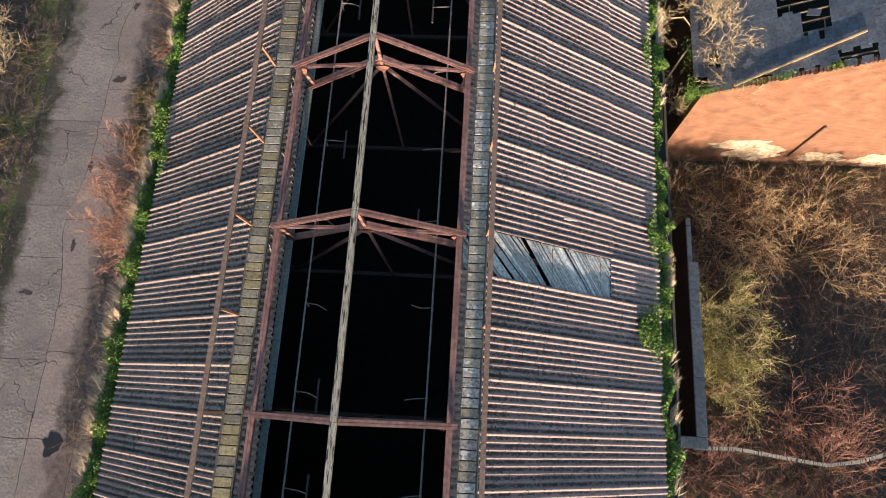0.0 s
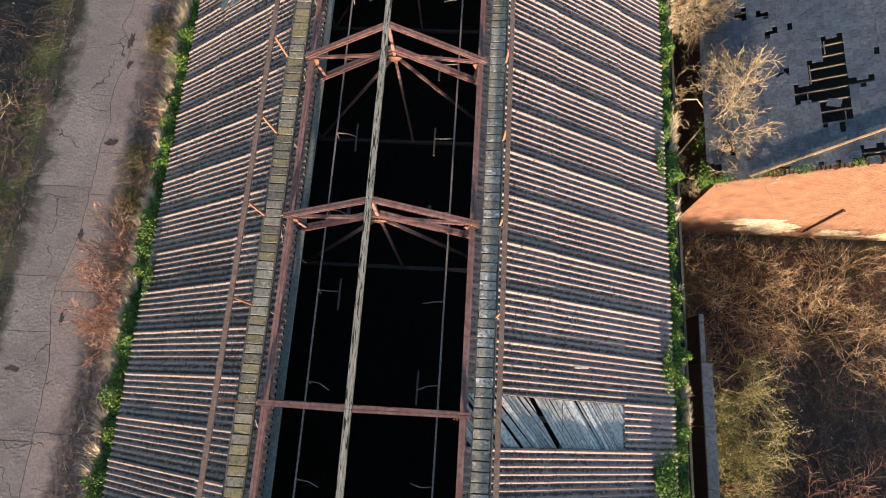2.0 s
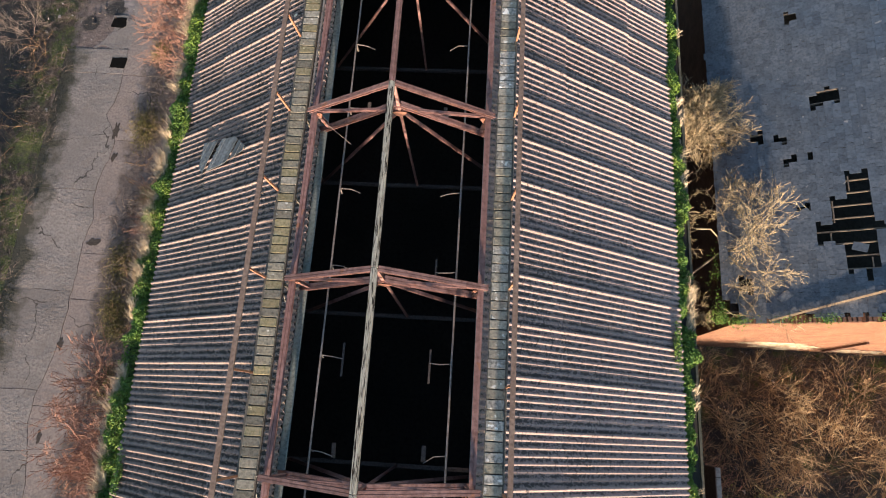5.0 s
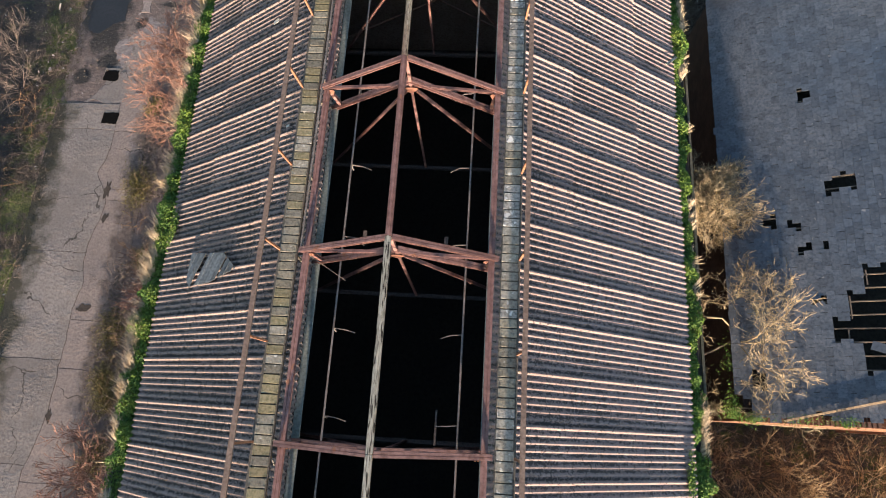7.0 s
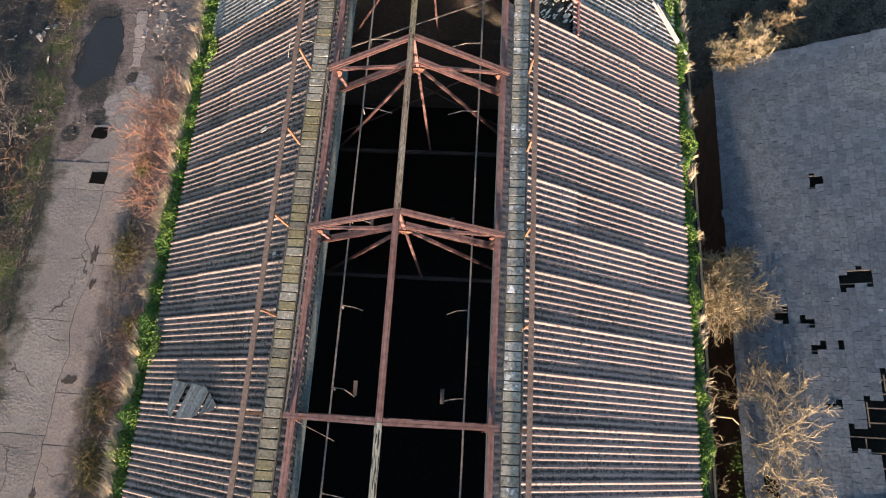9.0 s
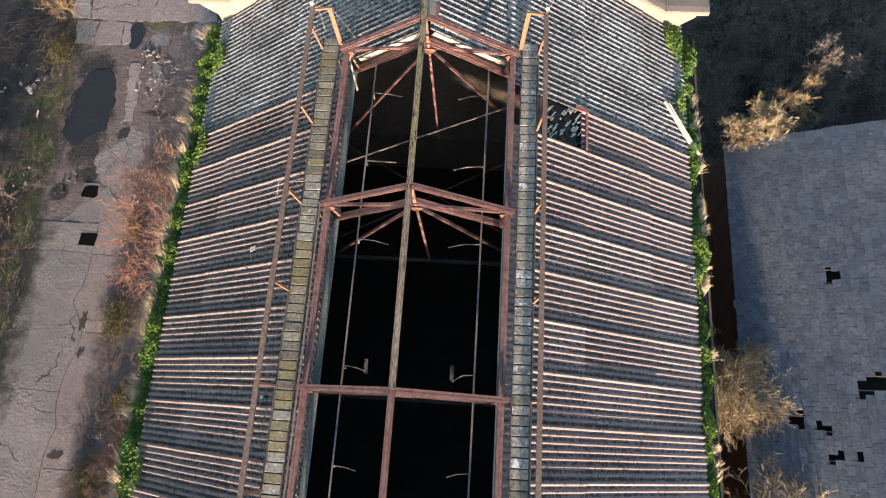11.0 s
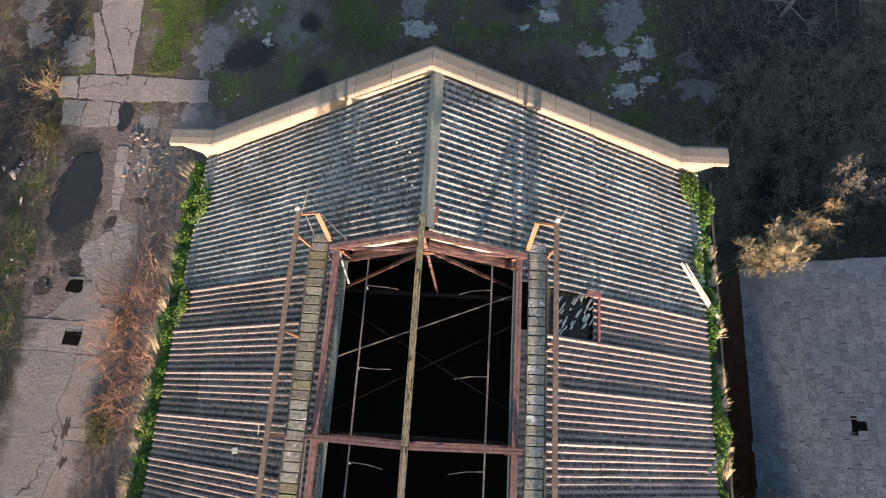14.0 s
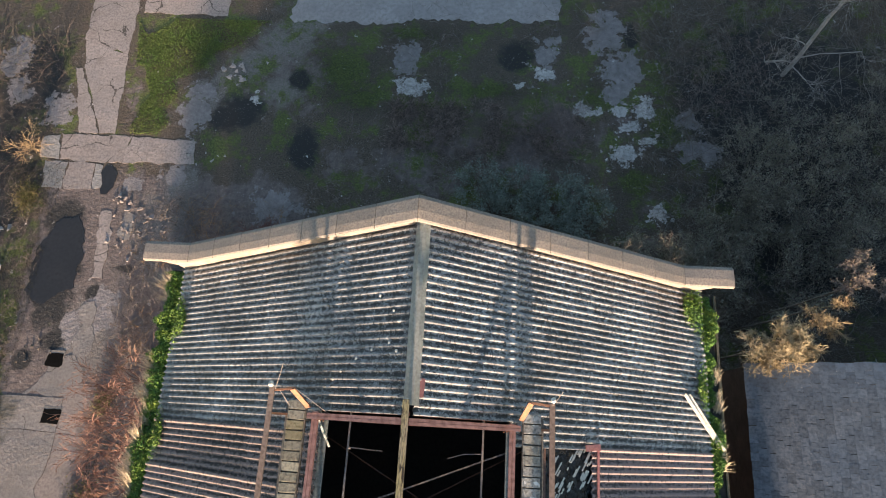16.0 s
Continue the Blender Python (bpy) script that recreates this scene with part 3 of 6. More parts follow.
def wall_poly(name, xz, y0, y1, material, label):
    n = len(xz)
    v = [(x, y0, z) for x, z in xz] + [(x, y1, z) for x, z in xz]
    f = [tuple(range(n)), tuple(range(2 * n - 1, n - 1, -1))] + [((i + 1) % n, i, n + i, n + (i + 1) % n) for i in range(n)]
    bm = bmesh.new()
    vs = [bm.verts.new(c) for c in v]
    for q in f:
        bm.faces.new([vs[i] for i in q])
    bmesh.ops.recalc_face_normals(bm, faces=bm.faces)
    return tagged(part(name, bm, material), label, "wall", kind="structure")


for side, nm in ((1, "wall_east"), (-1, "wall_west")):
    x0, x1 = sorted((side * 8.05, side * 8.5))
    tagged(boxpart(nm, (x0, x1, Y_S, Y_N - 0.004, 0, 12.85), M_BRICK_D), "long brown brick side wall of the hall", "wall", kind="structure")
CX = -0.13
gable = [(CX - 8.6, 0), (CX + 8.6, 0), (CX + 8.6, 13.5), (CX + 9.05, 14.0), (CX + 9.05, 14.17), (CX + 7.92, 14.17), (CX, 19.18), (CX - 7.92, 14.17), (CX - 9.05, 14.17), (CX - 9.05, 14.0), (CX - 8.6, 13.5)]
wall_poly("wall_north", gable, Y_N, 37.05, M_RENDER, "rendered end gable rising above the roof")
# Added wall, out of view, that keeps low sun from shining down the alley.
tagged(boxpart("wall_yard_south", (10.5, 13.4, -9.4, -9.0, 0, 9.6), M_BRICK_D), "added unseen brick wall keeping the low sun out of the alley", "wall", kind="structure")
wall_poly("wall_south", [(-8.5, 0), (8.5, 0), (8.5, 12.9), (2.2, 17.2), (-2.2, 17.2), (-8.5, 12.9)], Y_S - 0.4, Y_S, M_BRICK_D, "brown brick end wall of the hall")
tagged(boxpart("floor", (-8.05, 8.05, Y_S, Y_N, -0.2, 0.03), M_FLOOR, bevel=0), "black floor of the empty hall, its unlit darkness put into the colour", "floor", kind="structure")


def coping():
    """Coping blocks along the raked gable and its flat ends."""
    par = empty("gable_coping", "sunlit cream cast-stone coping on the gable", "coping", kind="structure")

    def block(p, q):
        (xa, za), (xb, zb) = p, q
        d = Vector((xb - xa, 0, zb - za))
        bm = bmesh.new()
        prof = [(36.55, 0.0), (36.55, 0.12), (36.59, 0.155), (36.8, 0.175), (37.1, 0.17), (37.2, 0.12), (37.22, 0.05), (37.19, 0.0)]
        g = d.normalized() * 0.006
        a = [bm.verts.new((xa + g.x, y, za + g.z + z)) for y, z in prof]
        b = [bm.verts.new((xb - g.x, y, zb - g.z + z)) for y, z in prof]
        bm.faces.new(a)
        bm.faces.new(b[::-1])
        for i in range(len(prof)):
            j = (i + 1) % len(prof)
            bm.faces.new((a[j], a[i], b[i], b[j]))
        bmesh.ops.recalc_face_normals(bm, faces=bm.faces)
        part("coping_block", bm, M_STONE, par)

    for side in (-1, 1):
        pts = [(CX + side * (7.92 - 7.92 * i / 7), 14.17 + 5.01 * i / 7) for i in range(8)]
        for p, q in zip(pts, pts[1:]):
            block(p, q)
        block((CX + side * 9.42, 14.17), (CX + side * 7.92, 14.17))


coping()

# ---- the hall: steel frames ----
# Darkened steel for inner parts; the hall's gloom is put into its colour.
M_INNER = mat("shaded_inner_steel", (0.06, 0.05, 0.048), (0.085, 0.07, 0.065), (0.035, 0.03, 0.03), 1.2, 18, 0.8, rnd=0.1)
K0, K1 = -4, 7
M_GUSSET = mat("rusty_gusset_plate", (0.19, 0.088, 0.06), (0.23, 0.11, 0.075), (0.15, 0.07, 0.05), 1.5, 10, 0.8, rnd=0.1)
M_BRACKET = mat("grey_weathered_bracket", (0.2, 0.18, 0.165), (0.28, 0.25, 0.23), (0.1, 0.085, 0.08), 1.2, 14, 0.8, rnd=0.1)


def rivet_mesh():
    bm = bmesh.new()
    bmesh.ops.create_icosphere(bm, subdivisions=1, radius=0.018)
    me = bpy.data.meshes.new("rivet")
    bm.to_mesh(me)
    bm.free()
    me.materials.append(M_ORANGE)
    return me


RIVET = rivet_mesh()


def plate(name, xz, y, parent, thick=0.016):
    """A flat steel plate standing across the hall, its face to the south."""
    n = len(xz)
    bm = bmesh.new()
    a = [bm.verts.new((x, y, z)) for x, z in xz]
    b = [bm.verts.new((x, y + thick, z)) for x, z in xz]
    bm.faces.new(a)
    bm.faces.new(b[::-1])
    for i in range(n):
        bm.faces.new((a[(i + 1) % n], a[i], b[i], b[(i + 1) % n]))
    bmesh.ops.recalc_face_normals(bm, faces=bm.faces)
    return part(name, bm, M_GUSSET, parent)


def truss(k):
    y = k * BAY
    t = empty("roof_truss", "rust-red riveted steel roof truss over the open ridge", "roof truss", "trusses along the hall", at=(0, y, 13.0))
    inv = Matrix.Translation((0, -y, -13.0))

    def steel(name, p, q, w, h, m=M_RUST, up=(0, 0, 1)):
        o = bar(name, (p[0], p[2] if len(p) > 2 else 0, p[1] - 13.0), (q[0], q[2] if len(q) > 2 else 0, q[1] - 13.0), w, h, m, t, "", up, True)
        return o

    for s in (-1, 1):
        steel("monitor_rafter", (s * 2.46, 18.16), (s * 0.03, 19.63), 0.135, 0.09)
        steel("monitor_tie", (s * 2.2, 18.13), (s * 0.06, 18.38), 0.075, 0.075)
        steel("monitor_post", (s * 2.12, 17.28), (s * 2.27, 18.05), 0.09, 0.09, up=(0, 1, 0))
        steel("rafter", (s * 0.03, roof_z(0.03) - 0.3), (s * 8.1, roof_z(8.1) - 0.3), 0.16, 0.11)
        steel("diagonal", (s * 0.12, 18.15), (s * 3.3, 13.12), 0.085, 0.06, M_RUST)
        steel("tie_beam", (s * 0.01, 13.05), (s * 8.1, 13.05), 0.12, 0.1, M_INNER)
        steel("strut", (s * 3.3, 13.12), (s * 3.3, 15.9), 0.07, 0.06, M_RUST_D, (0, 1, 0))
        gusset = plate("corner_gusset", [(s * (2.36 - a), 5.02 + b) for a, b in ((0, 0.02), (0.2, -0.1), (0.26, 0.08), (0.22, 0.15), (0.05, 0.12))], -0.085, t)
        for a, b in ((0.05, 0.03), (0.13, 0.06), (0.2, 0.07)):
            rv = link("rivet", RIVET, None, gusset)
            rv.location = (s * (2.3 - a), -0.1, 5.06 + b)
    steel("king_post", (0.0, 18.3), (0.0, 19.58), 0.08, 0.08, up=(0, 1, 0))
    steel("king_rod", (0.0, 13.1), (0.0, 18.1), 0.07, 0.05, M_RUST, (0, 1, 0))
    plate("apex_gusset", [(a, 5.3 + b) for a, b in ((-0.2, 0.05), (-0.08, 0.09), (0.08, 0.09), (0.2, 0.05), (0.08, -0.12), (0, -0.18), (-0.08, -0.12))], -0.085, t)
    return t


for k in range(K0, K1 + 1):
    truss(k)

Y0, Y1 = K0 * BAY, K1 * BAY + 0.1
for s in (-1, 1):
    tagged(bar("monitor_side_beam", (s * 2.3, Y0, 18.1), (s * 2.3, Y1, 18.1), 0.15, 0.12, M_RUST, steel=True), "long rust-red steel beam along the open ridge", "steel beam", "beams of the roof opening")
    tagged(boxpart("curb_plate", (min(s * 2.22, s * 2.42), max(s * 2.22, s * 2.42), Y0, Y1, 17.02, 17.08), M_PLATE), "flaking grey-painted plate edging the roof opening", "curb plate", "edge plates of the roof opening")
    for zx in (3.2, 4.9, 6.5, 7.9):
        tagged(bar("purlin", (s * zx, Y0, roof_z(zx) - 0.15), (s * zx, Y_N, roof_z(zx) - 0.15), 0.08, 0.13, M_RUST_D), "dark steel purlin under the roof sheets", "purlin", "purlins of the hall")
    tagged(bar("purlin", (s * 1.2, Y1 + 0.1, roof_z(1.2) - 0.15), (s * 1.2, Y_N, roof_z(1.2) - 0.15), 0.08, 0.13, M_RUST_D), "dark steel purlin under the roof sheets", "purlin", "purlins of the hall")



def south_monitor():
    """Unseen roofed length of the ridge monitor, south of the open bays, shading trusses."""
    bm = bmesh.new()
    y0, y1 = Y_S - 0.4, -3.2
    prof = [(-2.75, 18.16), (0, 19.66), (2.75, 18.16), (2.75, 18.1), (2.35, 18.1), (2.35, 17.15), (2.25, 17.15), (2.25, 18.1), (0, 19.58), (-2.25, 18.1), (-2.25, 17.15), (-2.35, 17.15), (-2.35, 18.1), (-2.75, 18.1)]
    a = [bm.verts.new((x, y0, z)) for x, z in prof]
    b = [bm.verts.new((x, y1, z)) for x, z in prof]
    for i in range(len(prof)):
        j = (i + 1) % len(prof)
        bm.faces.new((a[i], a[j], b[j], b[i]))
    bm.faces.new([bm.verts.new((x, y0, z)) for x, z in ((-2.3, 17.1), (2.3, 17.1), (2.3, 18.1), (0, 19.6), (-2.3, 18.1))])
    bmesh.ops.recalc_face_normals(bm, faces=bm.faces)
    return bm


tagged(part("monitor_roof", south_monitor(), M_SHEET), "unseen cement-sheeted ridge monitor assumed closed at the south end", "roof", kind="structure")
RB = empty("ridge_beam", "weathered timber ridge beam, grey with lichen and bare rusty lengths", "ridge beam", at=(-0.035, 0, 19.6))
for k in range(K0, K1):
    m = {4: M_RUST, 5: M_TIMBER_R, 6: M_TIMBER_Y}.get(k, M_TIMBER)
    ya, yb = k * BAY + 0.003, (k + 1) * BAY + (0.45 if k == K1 - 1 else 0) - 0.003
    bm = bmesh.new()
    box(bm, -0.07, 0.07, ya, yb, 0.0, 0.12, 0.012)
    part("beam_length", bm, m, RB)
    bm = bmesh.new()
    box(bm, -0.025, 0.025, ya, yb, 0.123, 0.15, 0.006)
    part("beam_fillet", bm, m, RB)

# ---- roof walkways with handrails ----
WALK_Y1 = 32.25


M_RAIL = mat("sun_bleached_rail", (0.27, 0.2, 0.16), (0.21, 0.145, 0.115), (0.13, 0.09, 0.07), 1, 14, 0.8, rnd=0.1)


def walkway(s):
    w = empty("roof_walkway", "mossy timber duckboard walkway with rusty handrail" if s < 0 else "grey timber duckboard walkway with rusty handrail", "walkway", "walkways beside the roof opening", at=(0, 0, 18.1))
    rng = np.random.default_rng(8 + s)
    bm = bmesh.new()
    box(bm, -0.2, 0.2, -0.1, 0.1, -0.018, 0.018, 0.005)
    for bx in (-0.165, 0.165):
        for by in (-0.07, 0.07):
            box(bm, bx - 0.012, bx + 0.012, by - 0.012, by + 0.012, 0.019, 0.027)
    me = bpy.data.meshes.new("board")
    bm.to_mesh(me)
    bm.free()
    plates = [me, me.copy(), me.copy()]
    for pm, m in zip(plates, (M_TREAD, M_TREAD_Y, M_TREAD_E) if s < 0 else (M_TREAD_E, M_TREAD_S, M_TREAD)):
        pm.materials.append(m)
    y, i = -12.0, 0
    while y < WALK_Y1:
        kind = noise.noise((y * 0.35, 4.0 * s, 0.0)) + 0.35 * rng.normal() * 0.5
        ob = link("board", plates[0 if kind < 0.02 else 1 if kind < 0.28 else 2], None, w)
        ob.location = (s * 2.75 + rng.normal() * 0.006, y, 0.03 + rng.normal() * 0.002)
        ob.rotation_euler = (rng.normal() * 0.008, rng.normal() * 0.012, rng.normal() * 0.012)
        y += 0.228
    for x in (2.545, 2.955):
        bar("stringer", (s * x, -12, -0.03), (s * x, WALK_Y1, -0.03), 0.035, 0.1 if x < 2.8 else 0.15, M_DARKWOOD, w)
    # Added dark strip under the boards, standing in for the shade in their gaps.
    bar("bearer", (s * 2.75, -12, -0.025), (s * 2.75, WALK_Y1, -0.025), 0.36, 0.03, M_DARKWOOD, w)
    bar("kick_strip", (s * 2.985, -12, 0.02), (s * 2.985, WALK_Y1, 0.02), 0.03, 0.12 if s > 0 else 0.06, M_DARKWOOD, w)
    bar("handrail", (s * 3.06, -12, 1.07), (s * 3.06, 32.55, 1.07), 0.115, 0.05, M_RAIL, w)
    y = K1 * BAY
    while y > -12:
        bar("stanchion", (s * 2.97, y, -0.05), (s * 3.05, y, 1.05), 0.05, 0.05, M_ORANGE, w, "", (0, 1, 0))
        bar("support_leg", (s * 2.9, y - 0.1, -0.08), (s * 2.9, y - 0.1, roof_z(2.9) - 18.08), 0.05, 0.05, M_DARKWOOD, w, "", (0, 1, 0))
        bar("support_leg", (s * 2.6, y - 0.1, -0.08), (s * 2.6, y - 0.1, roof_z(2.6) - 18.08), 0.05, 0.05, M_DARKWOOD, w, "", (0, 1, 0))
        y -= BAY / 2
    bar("end_bar", (s * 3.06, 32.5, 1.04), (s * 2.62, 32.55, 1.04), 0.05, 0.06, M_ORANGE, w)
    bar("end_leg", (s * 2.62, 32.55, 1.06), (s * 2.5, 32.2, -0.02), 0.11, 0.05, M_ORANGE, w)
    bm = bmesh.new()
    bmesh.ops.create_icosphere(bm, subdivisions=2, radius=0.065)
    for v in bm.verts:
        v.co *= 1 + 0.2 * noise.noise(v.co * 20)
    k = part("insulator", bm, M_WHITE, w, "white ceramic knob")
    k.location = (s * 3.08, 32.62, 1.14)
    return w


walkway(-1)
walkway(1)

# ---- conduits and lamp brackets inside the opening ----
for s in (-1, 1):
    c = empty("conduit_run", "thin grey electrical conduit clipped across the trusses", "conduit", "conduits below the roof opening", at=(s * 1.66, 0, 17.1))
    bm = bmesh.new()
    bmesh.ops.create_cone(bm, cap_ends=True, segments=8, radius1=0.026, radius2=0.026, depth=Y_N + 16, matrix=Matrix.Translation((0, (Y_N - 16) / 2, 0)) @ Matrix.Rotation(math.pi / 2, 4, "X"))
    part("conduit", bm, mat("galvanised_conduit", (0.3, 0.28, 0.27), (0.22, 0.2, 0.19), (0.15, 0.12, 0.1), 1, 12, 0.6, rnd=0) if s < 0 else bpy.data.materials["galvanised_conduit"], c)
    rng = np.random.default_rng(31 + s)
    stops = [k * BAY + off for k in range(-3, 6) for off in (0.62, 2.85) if k * BAY + off < 24] + [26.85, 29.12, 31.36]
    for y0 in stops:
        y = y0 + rng.normal() * 0.04
        br = empty("lamp_bracket", "bent dark lamp bracket reaching out from the conduit", "lamp bracket", "lamp brackets in the hall", at=(s * 1.66, y, 17.1))
        far = 0.85 if y0 > 25 else 0.55
        pts = [(0, 0, -0.03), (-s * far * 0.55, -0.03, 0.0 + rng.normal() * 0.03), (-s * far, -0.12 + rng.normal() * 0.06, -0.08 + rng.normal() * 0.05)]
        for p, q in zip(pts, pts[1:]):
            bar("arm", p, q, 0.022, 0.022, M_BRACKET, br)
        bar("drop_rod", (0, 0.02, 0.0), (0.0, -0.05, -0.32), 0.03, 0.03, M_BRACKET, br)
        if round(y0, 1) in ((0.6, 7.4, 12.0, 2.8, -1.7) if s < 0 else (5.2, 12.0, 14.3)):
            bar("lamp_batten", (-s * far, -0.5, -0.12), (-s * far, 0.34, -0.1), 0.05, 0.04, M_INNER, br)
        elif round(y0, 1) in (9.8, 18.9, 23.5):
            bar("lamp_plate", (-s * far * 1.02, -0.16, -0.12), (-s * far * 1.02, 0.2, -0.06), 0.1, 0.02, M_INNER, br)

for a, b in (((-2.6, 29.42, 16.2), (2.5, 31.48, 16.4)), ((-4.0, 27.6, 13.2), (4.0, 31.9, 13.2)), ((4.0, 27.6, 13.2), (-4.0, 31.9, 13.2))):
    tagged(bar("wind_brace", a, b, 0.035, 0.03, M_BRACKET if a[2] > 15 else M_RUST_D), "thin diagonal steel wind brace inside the end bay", "wind brace", "braces in the end bay")

# pipe and loose wires along the west beam
PIPE = empty("side_conduit", "thin grey pipe strapped along the rusty west beam", "conduit", at=(-2.43, 18.3, 18.2))
for a, b in (((0, 0, 0), (0.02, 3.2, 0.03)), ((0.02, 3.2, 0.03), (0.0, 6.4, 0.0)), ((0.0, 6.4, 0.0), (-0.03, 9.1, 0.02))):
    bar("pipe_length", a, b, 0.04, 0.04, M_BRACKET, PIPE)
bar("hanging_wire", (0.02, -0.02, -0.02), (1.0, -0.55, -0.9), 0.012, 0.012, M_BRACKET, PIPE)
for y0, rise in ((4.5, 0.5), (9.1, 0.55), (13.7, 0.5), (27.4, 0.6)):
    w = empty("cable_end", "pale loop of loose cable hanging by the truss end", "cable", "loose cable ends", at=(-2.5, y0, 18.05))
    pts = [(0.05, 0.1, 0.12), (-0.06, 0.04, 0.05), (-0.08, -0.25, -0.1), (-0.03, -rise, -0.3)]
    for a, b in zip(pts, pts[1:]):
        bar("cable_length", a, b, 0.016, 0.016, M_TIMBER, w)
w = empty("cable_end", "white tangle of wire caught on the handrail", "cable", "loose cable ends", at=(-3.06, 27.55, 19.1))
pts = [(-0.4, -0.12, -0.5), (-0.3, 0.1, -0.2), (-0.1, 0.14, 0.05), (0.1, 0.02, 0.08), (0.28, 0.12, -0.1), (0.36, 0.22, -0.3)]
for a, b in zip(pts, pts[1:]):
    bar("cable_length", a, b, 0.011, 0.011, M_TIMBER, w)

# ---- eaves: gutters full of plants ----


# weeds that creep up onto the lowest sheets: place along the eaves, reach, leaf count
CREEP = {1: ((3.1, 0.75, 2600), (6.3, 0.3, 700), (36.0, 0.7, 1800), (33.6, 0.3, 600), (13.2, 0.25, 500)), -1: ((34.8, 0.45, 1200), (31.2, 0.35, 800), (8.4, 0.3, 600), (20.2, 0.3, 600))}


def gutter(s):
    bm = bmesh.new()
    x0, x1 = sorted((s * 8.5, s * 9.3))
    box(bm, x0, x1, Y_S, Y_N, 12.45, 12.55)
    xo = s * 9.3
    box(bm, min(xo, xo - s * 0.08), max(xo, xo - s * 0.08), Y_S, Y_N, 12.552, 12.78)
    tagged(part("gutter_east" if s > 0 else "gutter_west", bm, M_GUTTER), "broad concrete eaves gutter choked with soil", "gutter", kind="structure")
    tagged(boxpart("gutter_soil", (min(s * 8.51, s * 9.21), max(s * 8.51, s * 9.21), Y_S, Y_N - 0.01, 12.555, 12.72), M_EARTH_SHADE, bevel=0), "black soil lying in the eaves gutter", "soil", kind="stuff")
    rng = np.random.default_rng(70 + s)
    n = 110000
    y = rng.uniform(-6, Y_N - 0.1, n)
    dens = np.array([0.5 + 0.9 * noise.noise((0.0, v * 0.55, s * 4.0)) + 0.6 * noise.noise((3.0, v * 1.7, s)) for v in y])
    keep = rng.uniform(0, 1, n) < np.clip(dens + 0.45, 0.12, 1)
    y = y[keep]
    dens = dens[keep]
    u = rng.beta(1.6, 1.6, len(y))
    reach = np.array([(0.98 if s < 0 else 0.66) + 0.4 * noise.noise((v * 0.8, 9.0, s)) + 0.3 * noise.noise((v * 2.6, 2.0, s)) for v in y])
    x = s * (8.48 + u * reach)
    h = 12.7 + rng.uniform(0.0, 1, len(y)) ** 0.7 * (0.18 + 0.4 * np.clip(dens, 0, 1)) * (1 - (2 * u - 1) ** 2 * 0.6)
    for cy, reach_in, cnt in CREEP[s]:
        px = rng.uniform(0, 1, cnt) ** 1.4 * reach_in
        py = cy + rng.normal(size=cnt) * 0.42 * (1 - 0.6 * px / reach_in)
        x, y = np.concatenate([x, s * (8.6 - px)]), np.concatenate([y, py])
        h = np.concatenate([h, roof_z(8.6) + SLOPE * px + 0.04 + rng.uniform(0, 0.22, cnt)])
    me = mesh("gutter_plants", *leaves(np.stack([x, y, h], 1), 0.038, rng, 0.75))
    tagged(link("gutter_plants", me, M_LEAF), "bright green weeds growing along the eaves gutter", "plants", kind="stuff")
    segs = []
    for _ in range(250 if s < 0 else 210):
        cy = rng.uniform(-6, Y_N - 0.3)
        if noise.noise((cy * 0.45, 7.0, s * 2.0)) < (-0.2 if s < 0 else 0.0):
            continue
        lean = np.array([s * rng.uniform(0.15, 0.6), rng.uniform(0.1, 1.0), rng.uniform(0.35, 0.9)])
        tall = rng.uniform(0.55, 1.2) * (1 if s < 0 else 0.55)
        for _ in range(int(rng.integers(28, 70) * (1 if s < 0 else 0.5))):
            p = np.array([s * ((9.2 if s < 0 else 9.08) + rng.normal() * 0.05), cy + rng.normal() * 0.07, 12.72])
            d = lean + rng.normal(size=3) * 0.16
            d /= np.linalg.norm(d)
            ln = rng.uniform(0.4, 0.8) * tall
            for i in range(3):
                q = p + d * ln / 3
                segs.append((*p, *q, 0.011 - 0.003 * i, 0.008 - 0.003 * i))
                p, d = q, d + np.array([s * 0.05, 0.03, -0.2])
    tagged(link("dry_grass_tufts", mesh("dry_grass", *strands(segs)), M_STRAW), "bleached dry grass hanging over the gutter edge", "dry grass", kind="stuff")


gutter(1)
gutter(-1)

# ---- ground and yard ----


def soft_box(v, a, b, w):
    return np.clip((v - a) / w + 0.5, 0, 1) * np.clip((b - v) / w + 0.5, 0, 1)


def spots_field(x, y, rows):
    out = np.zeros_like(x)
    for cx, cy, rx, ry in rows:
        out = np.maximum(out, np.exp(-0.7 * (((x - cx) / rx) ** 2 + ((y - cy) / ry) ** 2)))
    return out


